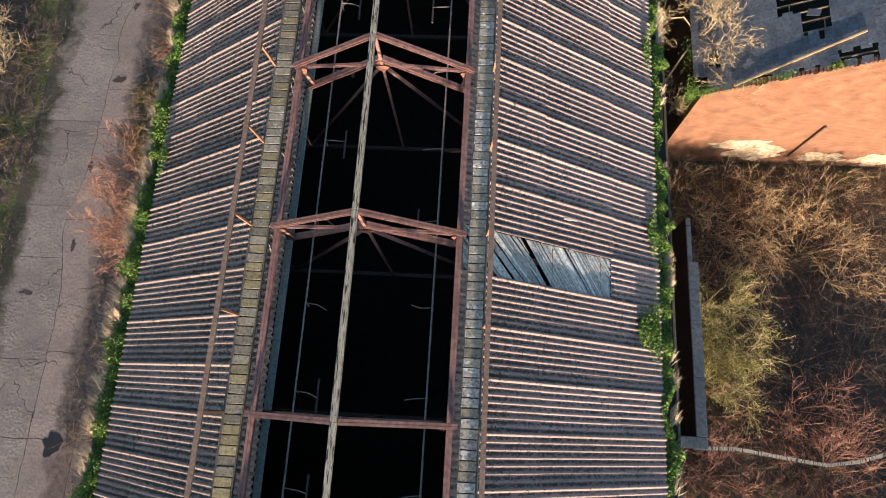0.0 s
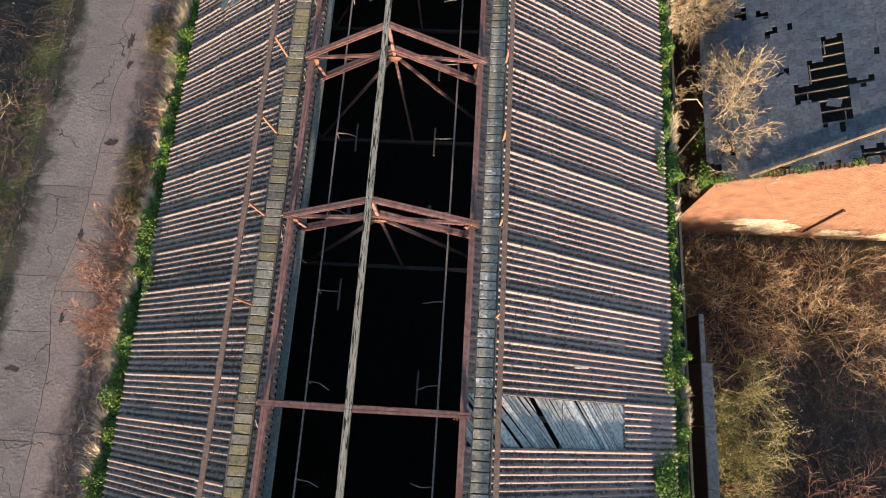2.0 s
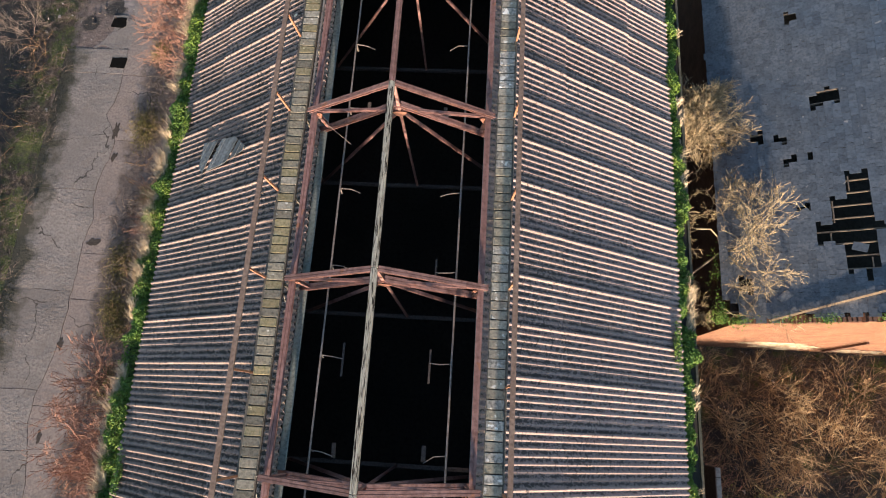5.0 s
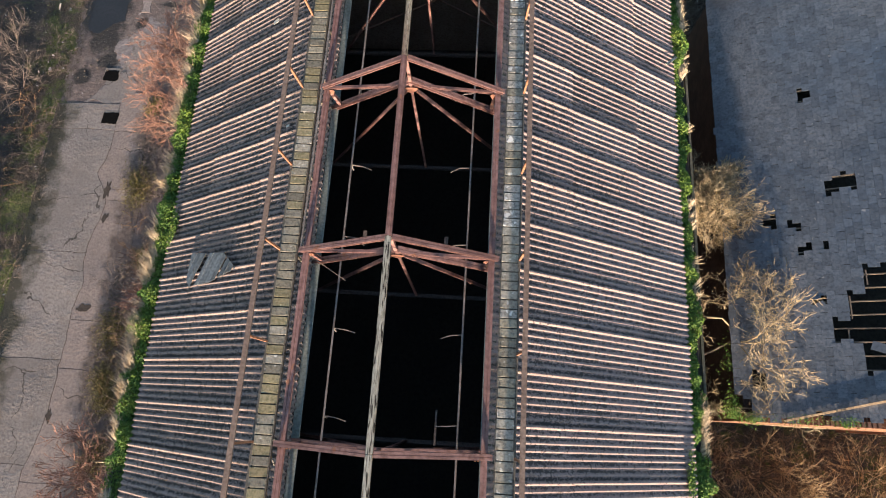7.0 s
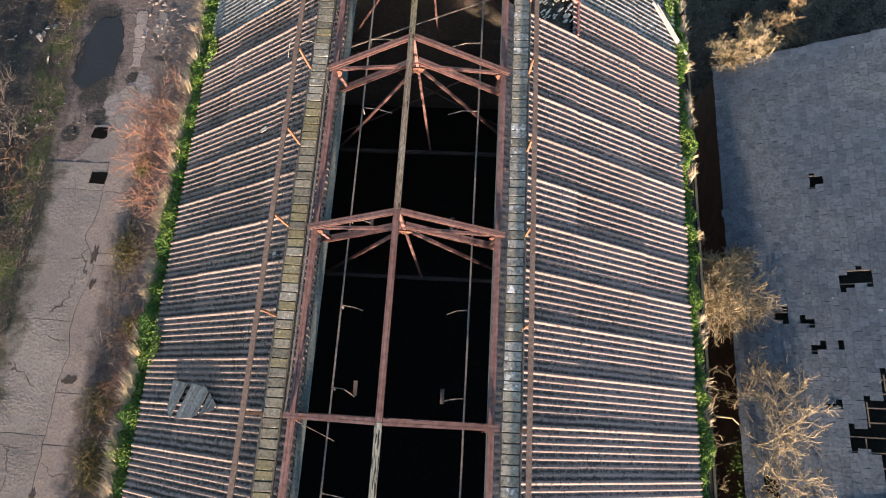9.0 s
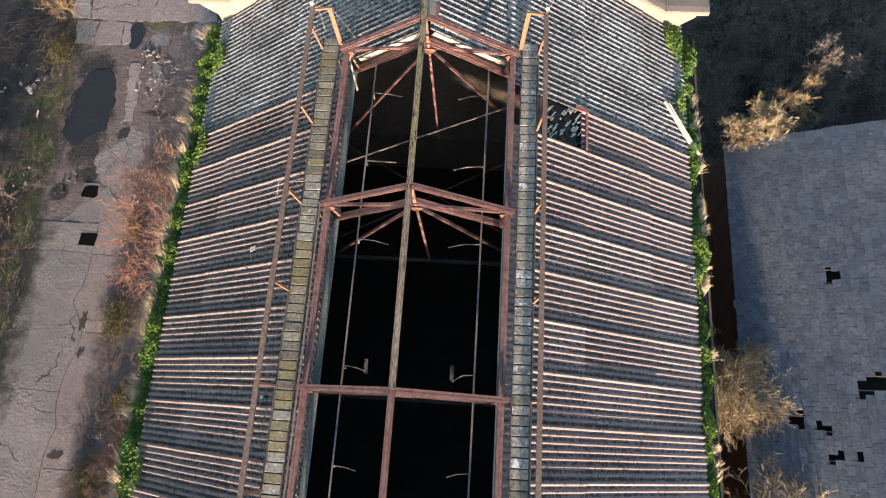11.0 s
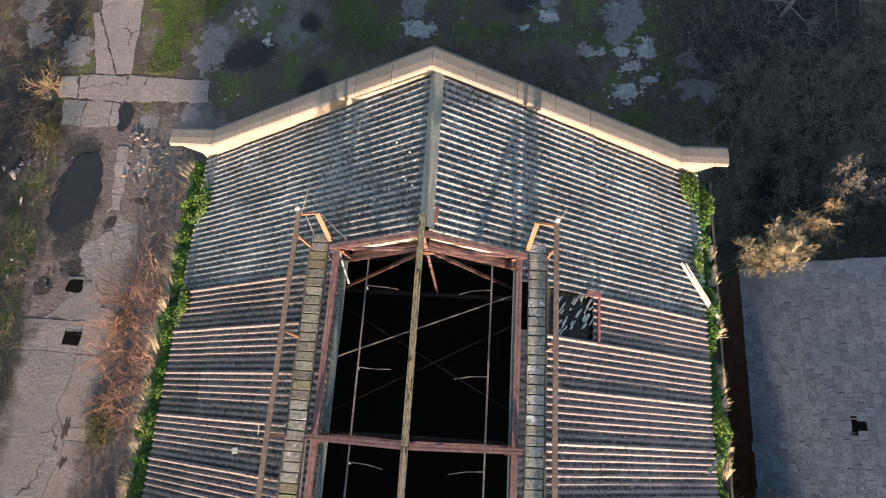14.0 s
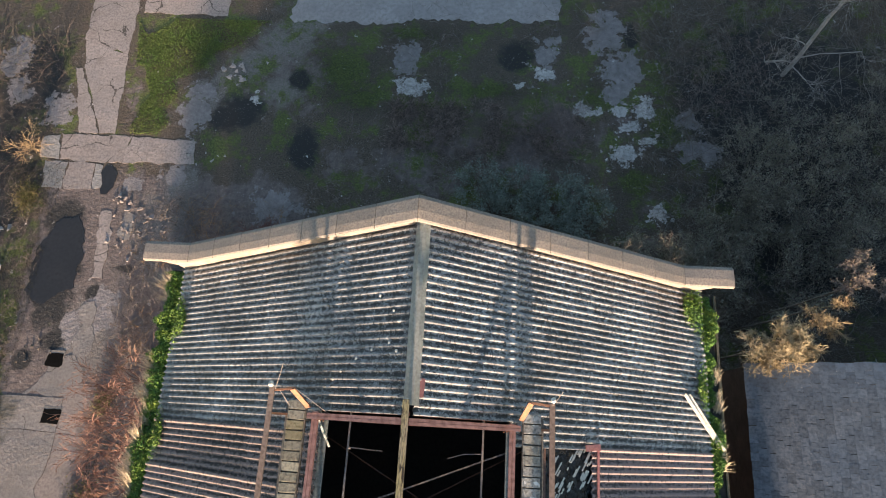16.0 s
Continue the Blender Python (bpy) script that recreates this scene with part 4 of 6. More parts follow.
def ground():
    """One sheet to the horizon; its masks say where dirt, moss, old concrete, wet hollows and painted shade lie."""
    xs = np.concatenate([[-500, -200, -90], np.arange(-44, 40.1, 0.35), [90, 200, 500]])
    ys = np.concatenate([[-400, -150, -60], np.arange(-16, 70.1, 0.35), [150, 300, 600]])
    X, Y = np.meshgrid(xs, ys)
    Z = np.array([[0.008 * noise.noise((x * 0.4, y * 0.4, 0)) for x in xs] for y in ys]) - 0.01
    n = len(xs)
    v = np.stack([X, Y, Z], 2).reshape(-1, 3).tolist()
    f = [(j * n + i, j * n + i + 1, (j + 1) * n + i + 1, (j + 1) * n + i) for j in range(len(ys) - 1) for i in range(n - 1)]
    me = mesh("ground", v, f, True)
    road_side = soft_box(X, -25.0, -9.0, 1.2) * soft_box(Y, -300, 45.5, 3.0)
    masks = {
        "dirt": np.maximum(road_side, 0.6 * spots_field(X, Y, [(11, 20, 2.0, 30), (-11.5, 53, 3.5, 4), (0, 47, 9, 3), (-21.2, 51.5, 0.7, 3.5), (6, 50, 4, 3)])),
        "moss": np.maximum.reduce([soft_box(X, -27.5, -24.6, 1.0) * soft_box(Y, -300, 44, 3) * 0.55, 0.85 * spots_field(X, Y, [(-20.3, 54.6, 1.5, 2.0), (-20.0, 51.0, 0.9, 2.2), (-17.4, 55.3, 2.4, 1.2), (-14.6, 56.2, 1.6, 0.7), (-14.8, 42.7, 1.3, 0.8), (-7.9, 53.2, 2.4, 2.2), (-6.4, 51.2, 1.4, 0.7), (-3.6, 56.2, 1.6, 0.5), (2.2, 52.2, 2.8, 0.5), (8.2, 52.0, 0.9, 1.4), (8.3, 56.0, 0.5, 1.5), (12.4, 51.2, 0.9, 2.6), (10.6, 46.4, 1.3, 1.0), (13.0, 52.6, 1.2, 0.8), (-11.2, 49.6, 0.9, 1.2), (-10.4, 45.1, 0.6, 0.5), (-26.5, 50.5, 1.5, 5.0)]), 0.4 * np.ones_like(X)]) * (1 - 0.9 * soft_box(X, -24.6, -9.0, 1.2) * soft_box(Y, -300, 45.5, 3.0)),
        "old_concrete": spots_field(X, Y, [(-3.8, 54.5, 0.75, 1.15), (5.2, 55.0, 0.75, 1.2), (8.9, 56.6, 1.1, 1.5), (10.0, 53.9, 1.4, 1.2), (9.6, 52.2, 0.8, 0.8), (13.8, 50.5, 0.7, 0.6), (14.3, 48.5, 1.3, 0.8), (-16.9, 50.3, 1.0, 1.7), (-29.7, 53.6, 1.1, 1.5), (-28.9, 51.0, 0.8, 0.8), (-25.7, 50.0, 0.9, 1.2), (-10.9, 43.9, 1.5, 0.9), (-17.3, 45.6, 0.8, 0.6), (-20.0, 37.0, 0.9, 1.4), (-21.5, 36.2, 0.7, 1.0), (-19.9, 45.0, 0.6, 0.5)]),
        "pale_concrete": spots_field(X, Y, [(-3.2, 52.25, 0.95, 0.6), (5.1, 53.5, 0.5, 0.45), (11.3, 51.3, 0.5, 0.7), (9.8, 51.2, 0.6, 0.35), (7.4, 51.1, 0.4, 0.45), (8.4, 51.0, 0.45, 0.22), (10.2, 50.0, 0.65, 0.35), (9.9, 48.1, 0.8, 0.55), (11.3, 49.0, 0.5, 0.25), (11.7, 44.4, 0.5, 0.6), (-13.1, 51.3, 0.25, 0.3), (3.6, 52.6, 0.25, 0.2)]),
        # Besides wet hollows, the broadest spots paint shade over verge, scrub and thicket.
        "wet": spots_field(X, Y, [(-14.2, 50.1, 1.5, 1.5), (-10.4, 52.5, 0.8, 0.8), (3.2, 54.8, 1.3, 1.1), (10.5, 56.4, 0.5, 0.9), (-24.0, 34.0, 0.7, 0.6), (-23.3, 38.6, 1.5, 3.0), (-23.6, 42.5, 1.2, 1.5), (-20.75, 38.1, 0.5, 0.4), (-19.3, 39.6, 0.8, 0.35), (-22.6, 35.2, 0.9, 0.6), (-9.6, 47.8, 0.9, 1.6), (20, 51, 7, 7), (21, 43, 6, 4), (22, 4, 7, 7), (19, 5, 3.0, 3.5), (16.5, 9, 3, 3), (-31.5, 30, 5, 16), (-29.5, 10, 3, 12), (-30, 44, 4, 7), (-28.0, 52, 2.5, 4)]),
        "grit": spots_field(X, Y, [(-10.5, 57, 1.6, 1.5), (-12.0, 55.2, 1.7, 1.5), (-13.6, 53.6, 1.5, 1.4), (-15.2, 52.2, 1.2, 1.1), (-16.4, 51.0, 1.1, 1.2), (-11.4, 51.8, 1.4, 1.2), (-16.9, 45.3, 1.0, 1.0), (-17.6, 42.0, 1.6, 3.0), (-20.6, 35.4, 1.8, 2.6)]),
    }
    for key, val in masks.items():
        me.attributes.new(key, "FLOAT", "POINT").data.foreach_set("value", val.astype(np.float32).ravel())
    return tagged(link("ground", me, M_GROUND), "dark rough ground with moss, leaf litter and old concrete", "ground", kind="structure")


ground()


def wavy(x, y, seed, amp=0.28):
    return x + amp * noise.noise((y * 0.33, seed, 0)) + 0.35 * amp * noise.noise((y * 1.4, seed, 5))


def rag(corners, seed, amp=0.05, step=0.22):
    """An outline through the corners with broken, uneven edges."""
    out = []
    for k, (a, b) in enumerate(zip(corners, corners[1:] + corners[:1])):
        a, b = Vector((*a, 0)), Vector((*b, 0))
        d = b - a
        side = Vector((-d.y, d.x, 0)).normalized()
        n = max(1, int(d.length / step))
        for i in range(n):
            p = a + d * i / n
            w = 0.0 if i == 0 else amp * (1.3 * noise.noise((p.x * 0.9, p.y * 0.9, seed)) + 0.9 * noise.noise((p.x * 4, p.y * 4, seed)))
            q = p + side * w
            out.append((q.x, q.y))
    return out


def middle_crack(y):
    """The wandering joint between the two lanes."""
    bumps = ((25.2, 1.3, 0.5), (27.5, 0.8, -0.42), (9.5, 2.6, -0.75), (20.6, 0.7, 0.26))
    return -20.95 + sum(h * math.exp(-((y - c) / w) ** 2) for c, w, h in bumps) + 0.1 * noise.noise((y * 1.3, 2.0, 0)) + 0.05 * noise.noise((y * 5, 7.0, 0))


def lane(par, edge_x, joints, material, seed, inner=1):
    """Cast slabs of one lane between its outer edge and the middle crack."""
    rng = np.random.default_rng(seed)

    def across(y0, x):
        return y0 + 0.07 * noise.noise((x * 0.9, y0, seed)) + 0.03 * noise.noise((x * 4, y0, seed))

    for a, b in zip(joints, joints[1:]):
        n = max(2, int((b - a) / 0.2))
        ys = [a + (b - a) * i / n for i in range(n + 1)]
        mid = [(middle_crack(y) - 0.022 * inner, y) for y in ys]
        xs = [edge_x + (middle_crack(a) - edge_x) * i / 12 for i in range(1, 12)]
        g = 0.022
        out = [(edge_x, a + g)] + [(x, across(a, x) + g) for x in xs]
        out += [(x, min(max(y, a + g), b - g)) for x, y in mid]
        out += [(x, across(b, x) - g) for x in xs[::-1]] + [(edge_x, b - g)]
        if inner < 0:
            out = out[::-1]
        poly_slab("concrete_slab", out, -0.1, 0.004 + abs(rng.normal()) * 0.002, material, par)


ROAD = empty("road", "cracked pale concrete slab road with dirt in its joints", "road", kind="structure")
lane(ROAD, -25.1, [-24, -17, -10, -2.63, 1.55, 7.44, 10.6, 16.2, 22.4, 30.35, 32.15], M_LANE_W, 3)
lane(ROAD, -18.3, [-24, -15, -8.2, -2.6, 2.05, 9.8, 15.75, 18.47, 25.7, 26.45, 30.25, 33.0], M_LANE_E, 4, -1)


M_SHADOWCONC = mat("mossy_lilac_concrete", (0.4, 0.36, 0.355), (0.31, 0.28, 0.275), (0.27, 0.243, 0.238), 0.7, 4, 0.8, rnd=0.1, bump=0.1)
for i, corners in enumerate([[(-23.4, 32.25), (-20.6, 32.25), (-20.2, 33.3), (-20.9, 34.7), (-22.3, 33.6)], [(-21.1, 34.8), (-20.25, 33.6), (-20.0, 35.4), (-20.5, 37.6), (-21.2, 37.3)], [(-20.1, 41.6), (-19.3, 41.4), (-19.2, 42.9), (-19.9, 43.3)]]):
    poly_slab("concrete_slab", rag(corners, 80 + i, 0.22), -0.1, 0.004 + 0.002 * i, M_LANE_W, ROAD)
M_HOLE = mat("dark_pothole_dirt", (0.05, 0.042, 0.037), (0.085, 0.07, 0.06), (0.03, 0.026, 0.023), 1.5, 12, 0.95, rnd=0)
for i, (px, py, rx, ry) in enumerate(((-20.55, 26.4, 0.2, 0.42), (-20.4, 19.15, 0.42, 0.28), (-20.3, 24.6, 0.16, 0.3), (-20.9, 13.2, 0.14, 0.35), (-23.0, 5.3, 0.35, 0.12), (-20.9, 8.2, 0.12, 0.3))):
    poly_slab("pothole", blob(px, py, rx, ry, 150 + i, 18, 0.45), -0.1, 0.013 + 0.001 * i, M_HOLE, ROAD)
KERB = empty("broken_kerb", "line of broken pale concrete kerb pieces", "kerb", kind="structure")
for i, y in enumerate((38.95, 40.0, 41.05, 42.1)):
    x = -20.72 - 0.09 * (y - 39)
    poly_slab("kerb_piece", rag([(x - 0.33, y + 0.03), (x + 0.34, y - 0.04), (x + 0.28, y + 0.98), (x - 0.38, y + 1.0)], 60 + i, 0.16), -0.1, 0.012, M_CONC_P, KERB)
PATHWAY = empty("pathway", "pinkish cracked concrete path beyond the gable", "path", kind="structure")
for i, (corners, m) in enumerate([
        ([(-24.9, 46.4), (-20.9, 46.3), (-20.6, 48.15), (-25.2, 48.2)], M_CONC_P),
        ([(-20.85, 46.3), (-16.3, 46.45), (-16.45, 47.95), (-20.55, 48.15)], M_CONC_P),
        ([(-26.2, 46.5), (-24.96, 46.42), (-25.26, 48.1), (-26.3, 47.9)], M_CONC),
        ([(-25.6, 44.5), (-24.3, 44.45), (-24.3, 46.25), (-25.8, 46.3)], M_CONC),
        ([(-24.24, 44.45), (-22.35, 44.5), (-22.55, 46.2), (-24.24, 46.25)], M_CONC_P),
        ([(-22.3, 44.5), (-21.85, 44.6), (-22.0, 46.1), (-22.5, 46.2)], M_CONC),
        ([(-24.1, 48.3), (-22.85, 48.3), (-24.4, 51.8), (-25.0, 53.0), (-25.5, 53.0)], M_CONC_P),
        ([(-22.78, 48.3), (-21.75, 48.3), (-22.15, 54.0), (-25.3, 55.1), (-24.93, 53.05), (-24.33, 51.85)], M_CONC_P),
        ([(-25.4, 55.2), (-22.2, 54.08), (-22.3, 68), (-25.6, 68)], M_CONC_P),
        ([(-21.8, 57.4), (-16.0, 57.3), (-16.2, 68), (-21.9, 68)], M_CONC_P),
        ([(-11.6, 57.1), (-7.0, 56.9), (-3.0, 57.5), (2.0, 57.3), (6.0, 57.6), (6.2, 70), (-11.8, 70)], M_SHADOWCONC)]):
    poly_slab("concrete_slab", rag(corners, 20 + i, 0.11 if i < 10 else 0.3), -0.1, 0.004 + 0.002 * (i % 3), m, PATHWAY)
PUDDLE_EDGE = [(-22.6, 42.9), (-23.9, 42.3), (-24.8, 40.6), (-24.9, 38.0), (-23.8, 37.3), (-22.1, 38.2), (-21.8, 40.4)]
tagged(poly_slab("puddle", rag(PUDDLE_EDGE, 7, 0.2, 0.15), -0.1, 0.006, M_PUDDLE), "long dark puddle lying on the broken road", "puddle", kind="structure")
for cx, cy, rx, ry, sd in ((-21.5, 45.2, 0.55, 0.85, 8), (-19.55, -2.9, 0.5, 0.6, 12)):
    tagged(poly_slab("puddle", blob(cx, cy, rx, ry, sd, 24, 0.25), -0.1, 0.016 if cy < 0 else 0.007, M_PUDDLE), "small black wet hollow in the road", "puddle", kind="structure")


def pit(cx, cy, w, h, seed):
    p = empty("open_pit", "broken open manhole, black inside with a chipped rim", "manhole", "open manholes in the road", at=(cx, cy, 0))
    square = [(-w, -h), (w * 0.92, -h), (w, h * 0.9), (-w * 0.86, h)]
    poly_slab("rim", rag([(a * 1.12, b * 1.2 + 0.05) for a, b in square], seed, 0.06, 0.1), 0.0, 0.016, M_STONE, p)
    # Flat black sheet that paints the darkness inside the open hole.
    poly_slab("dark_water", rag(square, seed + 3, 0.07, 0.1), 0.0, 0.022, M_PIT, p)


M_PIT = mat("black_pit_shade", (0.006, 0.006, 0.006), (0.009, 0.009, 0.009), (0.005, 0.005, 0.005), 2, 8, 0.95, rnd=0, bump=0)
M_PIT.node_tree.nodes["Principled BSDF"].inputs["Specular IOR Level"].default_value = 0.05
pit(-21.45, 31.15, 0.54, 0.4, 5)
pit(-22.03, 34.2, 0.48, 0.38, 8)

# rubble
def stone_mesh(seed):
    """A flat angular lump of broken concrete."""
    rng = np.random.default_rng(seed)
    bm = bmesh.new()
    n = int(rng.integers(4, 7))
    ang = np.sort(rng.uniform(0, 2 * math.pi, n) * 0.35 + np.arange(n) * 2 * math.pi / n)
    rad = rng.uniform(0.65, 1.15, n)
    lo = [bm.verts.new((r * math.cos(a), 0.75 * r * math.sin(a), -0.25)) for a, r in zip(ang, rad)]
    hi = [bm.verts.new((0.85 * r * math.cos(a), 0.62 * r * math.sin(a), 0.18 + 0.1 * rng.normal())) for a, r in zip(ang, rad)]
    bm.faces.new(hi)
    for i in range(n):
        j = (i + 1) % n
        bm.faces.new((lo[i], lo[j], hi[j], hi[i]))
    me = bpy.data.meshes.new("rubble")
    bm.to_mesh(me)
    bm.free()
    return me


STONES = [stone_mesh(i) for i in range(5)]
rs = np.random.default_rng(17)
for cx, cy, sp, cnt, size, m in ((-3.6, 52.3, 0.7, 9, 0.1, M_CONC), (5.2, 53.0, 0.6, 8, 0.1, M_CONC), (9.0, 52.0, 0.7, 12, 0.1, M_CONC), (11.2, 50.2, 0.7, 14, 0.1, M_CONC), (-27.5, 41.2, 0.8, 11, 0.24, M_CONC), (-14.5, 52.8, 0.5, 16, 0.2, M_SHADOWCONC), (-18.7, 41.6, 1.3, 34, 0.17, M_CONC_P), (10.5, 49.8, 1.3, 26, 0.14, M_SHADOWCONC), (-20.3, 44.0, 0.4, 8, 0.16, M_CONC_P), (-15.6, 47.0, 0.5, 5, 0.2, M_CONC), (-26.3, 35.3, 0.8, 8, 0.13, M_CONC), (-23.4, 34.6, 0.9, 10, 0.1, M_ROADDIRT)):
    for _ in range(cnt):
        me = STONES[int(rs.integers(5))]
        ob = new("rubble_stone", me.copy())
        ob.data.materials.append(m)
        k = size * rs.uniform(0.5, 1.5)
        ob.matrix_basis = Matrix.LocRotScale((cx + rs.normal() * sp, cy + rs.normal() * sp, 0.04), Euler((rs.normal() * 0.3, rs.normal() * 0.3, rs.uniform(0, 6.3))), (k, k, k * 0.45))
        tagged(ob, "loose broken lump of pale concrete rubble", "rubble", "rubble stones")

# ---- ground plants ----


def scatter(rng, n, x0, x1, y0, y1, thr=-1.0, sc=0.25, seed=0.0):
    p = np.stack([rng.uniform(x0, x1, n), rng.uniform(y0, y1, n)], 1)
    keep = [noise.noise((a * sc, b * sc, seed)) > thr for a, b in p]
    return p[np.array(keep)]


def grass_stuff(name, pts, material, label, rng, h=0.12, z=-0.06, size=0.045):
    p3 = np.concatenate([pts, (z + rng.uniform(0.05, 1, len(pts)) * h)[:, None]], 1)
    return tagged(link(name, mesh(name, *leaves(p3, size, rng, 0.8)), material), label, "grass", kind="stuff")


def cane_segs(rng, pts, ln=(0.8, 2.2), r=0.013, z=-0.1, up=1.0, droop=0.32, twig=2):
    segs = []
    for x, y in pts:
        p = np.array([x, y, z])
        a = rng.uniform(0, 2 * math.pi)
        d = np.array([math.cos(a), math.sin(a), up * rng.uniform(0.5, 1.4)])
        d /= np.linalg.norm(d)
        L = rng.uniform(*ln)
        rr = r * rng.uniform(0.6, 1.3)
        for i in range(4):
            q = p + d * L / 4
            segs.append((*p, *q, rr, rr * 0.8))
            if i:
                for _ in range(twig):
                    e = d + rng.normal(size=3) * 0.6
                    e /= np.linalg.norm(e)
                    t = q + e * L * rng.uniform(0.12, 0.3)
                    segs.append((*q, *t, rr * 0.6, rr * 0.3))
            p, rr = q, rr * 0.8
            d = d + np.array([0, 0, -droop]) * rng.uniform(0.3, 1.2) + rng.normal(size=3) * 0.12
            d /= np.linalg.norm(d)
    return segs


def brambles(name, pts, material, label, rng, **k):
    return tagged(link(name, mesh(name, *strands(cane_segs(rng, pts, **k))), material), label, "undergrowth", kind="stuff")


rg = np.random.default_rng(101)


def shade_spots(rng, n):
    """Grass of the shaded yard: in tufts round the mossy places, none on the dark litter."""
    p = scatter(rng, n, -11.5, 16, 38.2, 57.2, -0.02, 0.22, 3.0)
    q = np.concatenate([np.stack([cx + rng.normal(size=c) * rx, cy + rng.normal(size=c) * ry], 1) for cx, cy, rx, ry, c in ((-7.9, 53.2, 1.5, 1.4, 9000), (-6.4, 51.2, 1.2, 0.6, 3500), (2.2, 52.2, 2.0, 0.4, 3500), (12.4, 51.2, 0.6, 1.8, 4500), (10.6, 46.4, 0.9, 0.7, 3000), (-3.4, 56.2, 1.2, 0.4, 2500), (8.2, 52.2, 0.6, 1.0, 1800))])
    away = (np.abs(p[:, 0] - 1.5) > 6.0) | (np.abs(p[:, 1] - 49.4) > 1.9)
    return np.concatenate([p[away & (rng.uniform(0, 1, len(p)) < 0.5)], q])


brambles("verge_weeds", scatter(rg, 2600, -27.4, -24.6, -8, 44, -0.1, 0.35, 61.0), M_TWIG_D, "dead stalks standing in the grass verge", rg, ln=(0.3, 0.9), r=0.01)
grass_stuff("verge_grass", scatter(rg, 60000, -27.6, -24.35, -8, 46, -0.2, 0.3, 1.0), M_GRASS, "rough green grass verge along the road", rg, 0.1, -0.05, 0.026)
plot = scatter(rg, 90000, -22.2, -12.6, 48.3, 57.0, -0.25, 0.5, 2.0)
px, py = plot[:, 0], plot[:, 1]
edge = np.where(py < 52.2, -18.9 + (py - 48.4) * 0.15, -18.3 + (py - 52.2) * 1.1) + 0.3 * np.sin(py * 3.1) + rg.normal(size=len(px)) * 0.15
plot = plot[(px > -20.75 - (py - 48.2) * 0.14 + rg.normal(size=len(px)) * 0.06) & (px < edge)]
grass_stuff("yard_grass", plot, M_GRASS_B, "mossy green grass plot beside the path", rg, 0.09, -0.03, 0.03)
grass_stuff("shade_grass", shade_spots(rg, 60000), M_GRASS_D, "dark mossy grass in the shade of the gable", rg, 0.08, -0.05, 0.03)
grass_stuff("strip_weeds", scatter(rg, 30000, -18.9, -15.0, -6, 33, 0.12, 0.35, 6.0), M_GRASS, "weeds between the road and the hall", rg, 0.2, -0.05, 0.03)
grass_stuff("west_grass", scatter(rg, 12000, -36, -26.5, -8, 62, 0.12, 0.22, 9.0), M_GRASS_D, "dark tangled grass beyond the verge", rg, 0.25)
west = scatter(rg, 4200, -38, -26.3, -8, 62, -0.05, 0.2, 5.0)
west = west[np.hypot(west[:, 0] + 27.5, west[:, 1] - 41.2) > 2.0]
brambles("west_brambles", west, M_TWIG_K, "dark leafless brambles west of the road", rg)
brambles("west_dry_canes", scatter(rg, 1300, -36, -26.0, -8, 33, 0.12, 0.25, 8.0), M_TWIG, "dry brown canes beyond the grass verge", rg)
brambles("strip_dry_weeds", scatter(rg, 7000, -19.0, -9.6, -6, 44, -0.3, 0.3, 11.0), M_TWIG_D, "dead weeds along the foot of the hall wall", rg, ln=(0.4, 1.3))
brambles("strip_brown_weeds", scatter(rg, 4200, -18.6, -10.0, -6, 44, -0.02, 0.3, 14.0), M_TWIG, "brown dead grass along the foot of the hall wall", rg, ln=(0.3, 1.1))
brambles("yard_brambles", scatter(rg, 3800, -9, 34, 38.3, 64, 0.02, 0.18, 21.0), M_TWIG_D, "dark leafless brambles in the shaded yard", rg, ln=(0.5, 1.5))
brambles("low_brush", np.concatenate([scatter(rg, 2600, -4.5, 7.5, 47.6, 51.3, -0.25, 0.5, 25.0), scatter(rg, 700, 13.0, 19.0, 50.5, 57.5, -0.1, 0.4, 27.0)]), M_TWIG_B, "low purplish-brown dead brush in the shaded yard", rg, ln=(0.3, 0.8), r=0.012, twig=4)
brambles("thicket", scatter(rg, 3400, 11.6, 36, 36.5, 66, -0.12, 0.45, 23.0), M_TWIG_P, "dense grey leafless thicket behind the outbuilding", rg, ln=(1.2, 3.2), r=0.016)
plot_e = scatter(rg, 5200, 12.6, 30, -9, 14.6, -0.15, 0.3, 31.0)
open_mid = (plot_e[:, 0] > 17.6) & (plot_e[:, 1] > 1.0) & (plot_e[:, 1] < 8.5)
plot_e = plot_e[~open_mid | (rg.uniform(0, 1, len(plot_e)) < 0.22)]
brambles("east_thicket", plot_e, M_TWIG_B2, "tangled brown leafless scrub below the brick gable", rg, ln=(0.7, 2.0), r=0.011, twig=3)
brambles("east_dark_scrub", scatter(rg, 4200, 12.6, 30, -9, 14.6, -0.4, 0.3, 35.0), M_TWIG_K, "dark scrub in the overgrown plot", rg, ln=(0.6, 1.7), r=0.011)
brambles("east_gold_scrub", scatter(rg, 1050, 12.6, 30, 8.6, 14.7, -0.05, 0.5, 36.0), M_TWIG_G, "golden dry canes below the brick gable", rg, ln=(0.7, 1.8), r=0.011, twig=3)
brambles("east_red_scrub", np.concatenate([scatter(rg, 1700, 12.8, 30, -9, 1.2, -0.02, 0.4, 37.0), scatter(rg, 500, 13.0, 18.0, 7.2, 9.4, -0.05, 0.4, 38.0)]), M_TWIG_R, "reddish dead stems in the overgrown plot", rg, ln=(0.7, 2.0), r=0.011, twig=3)
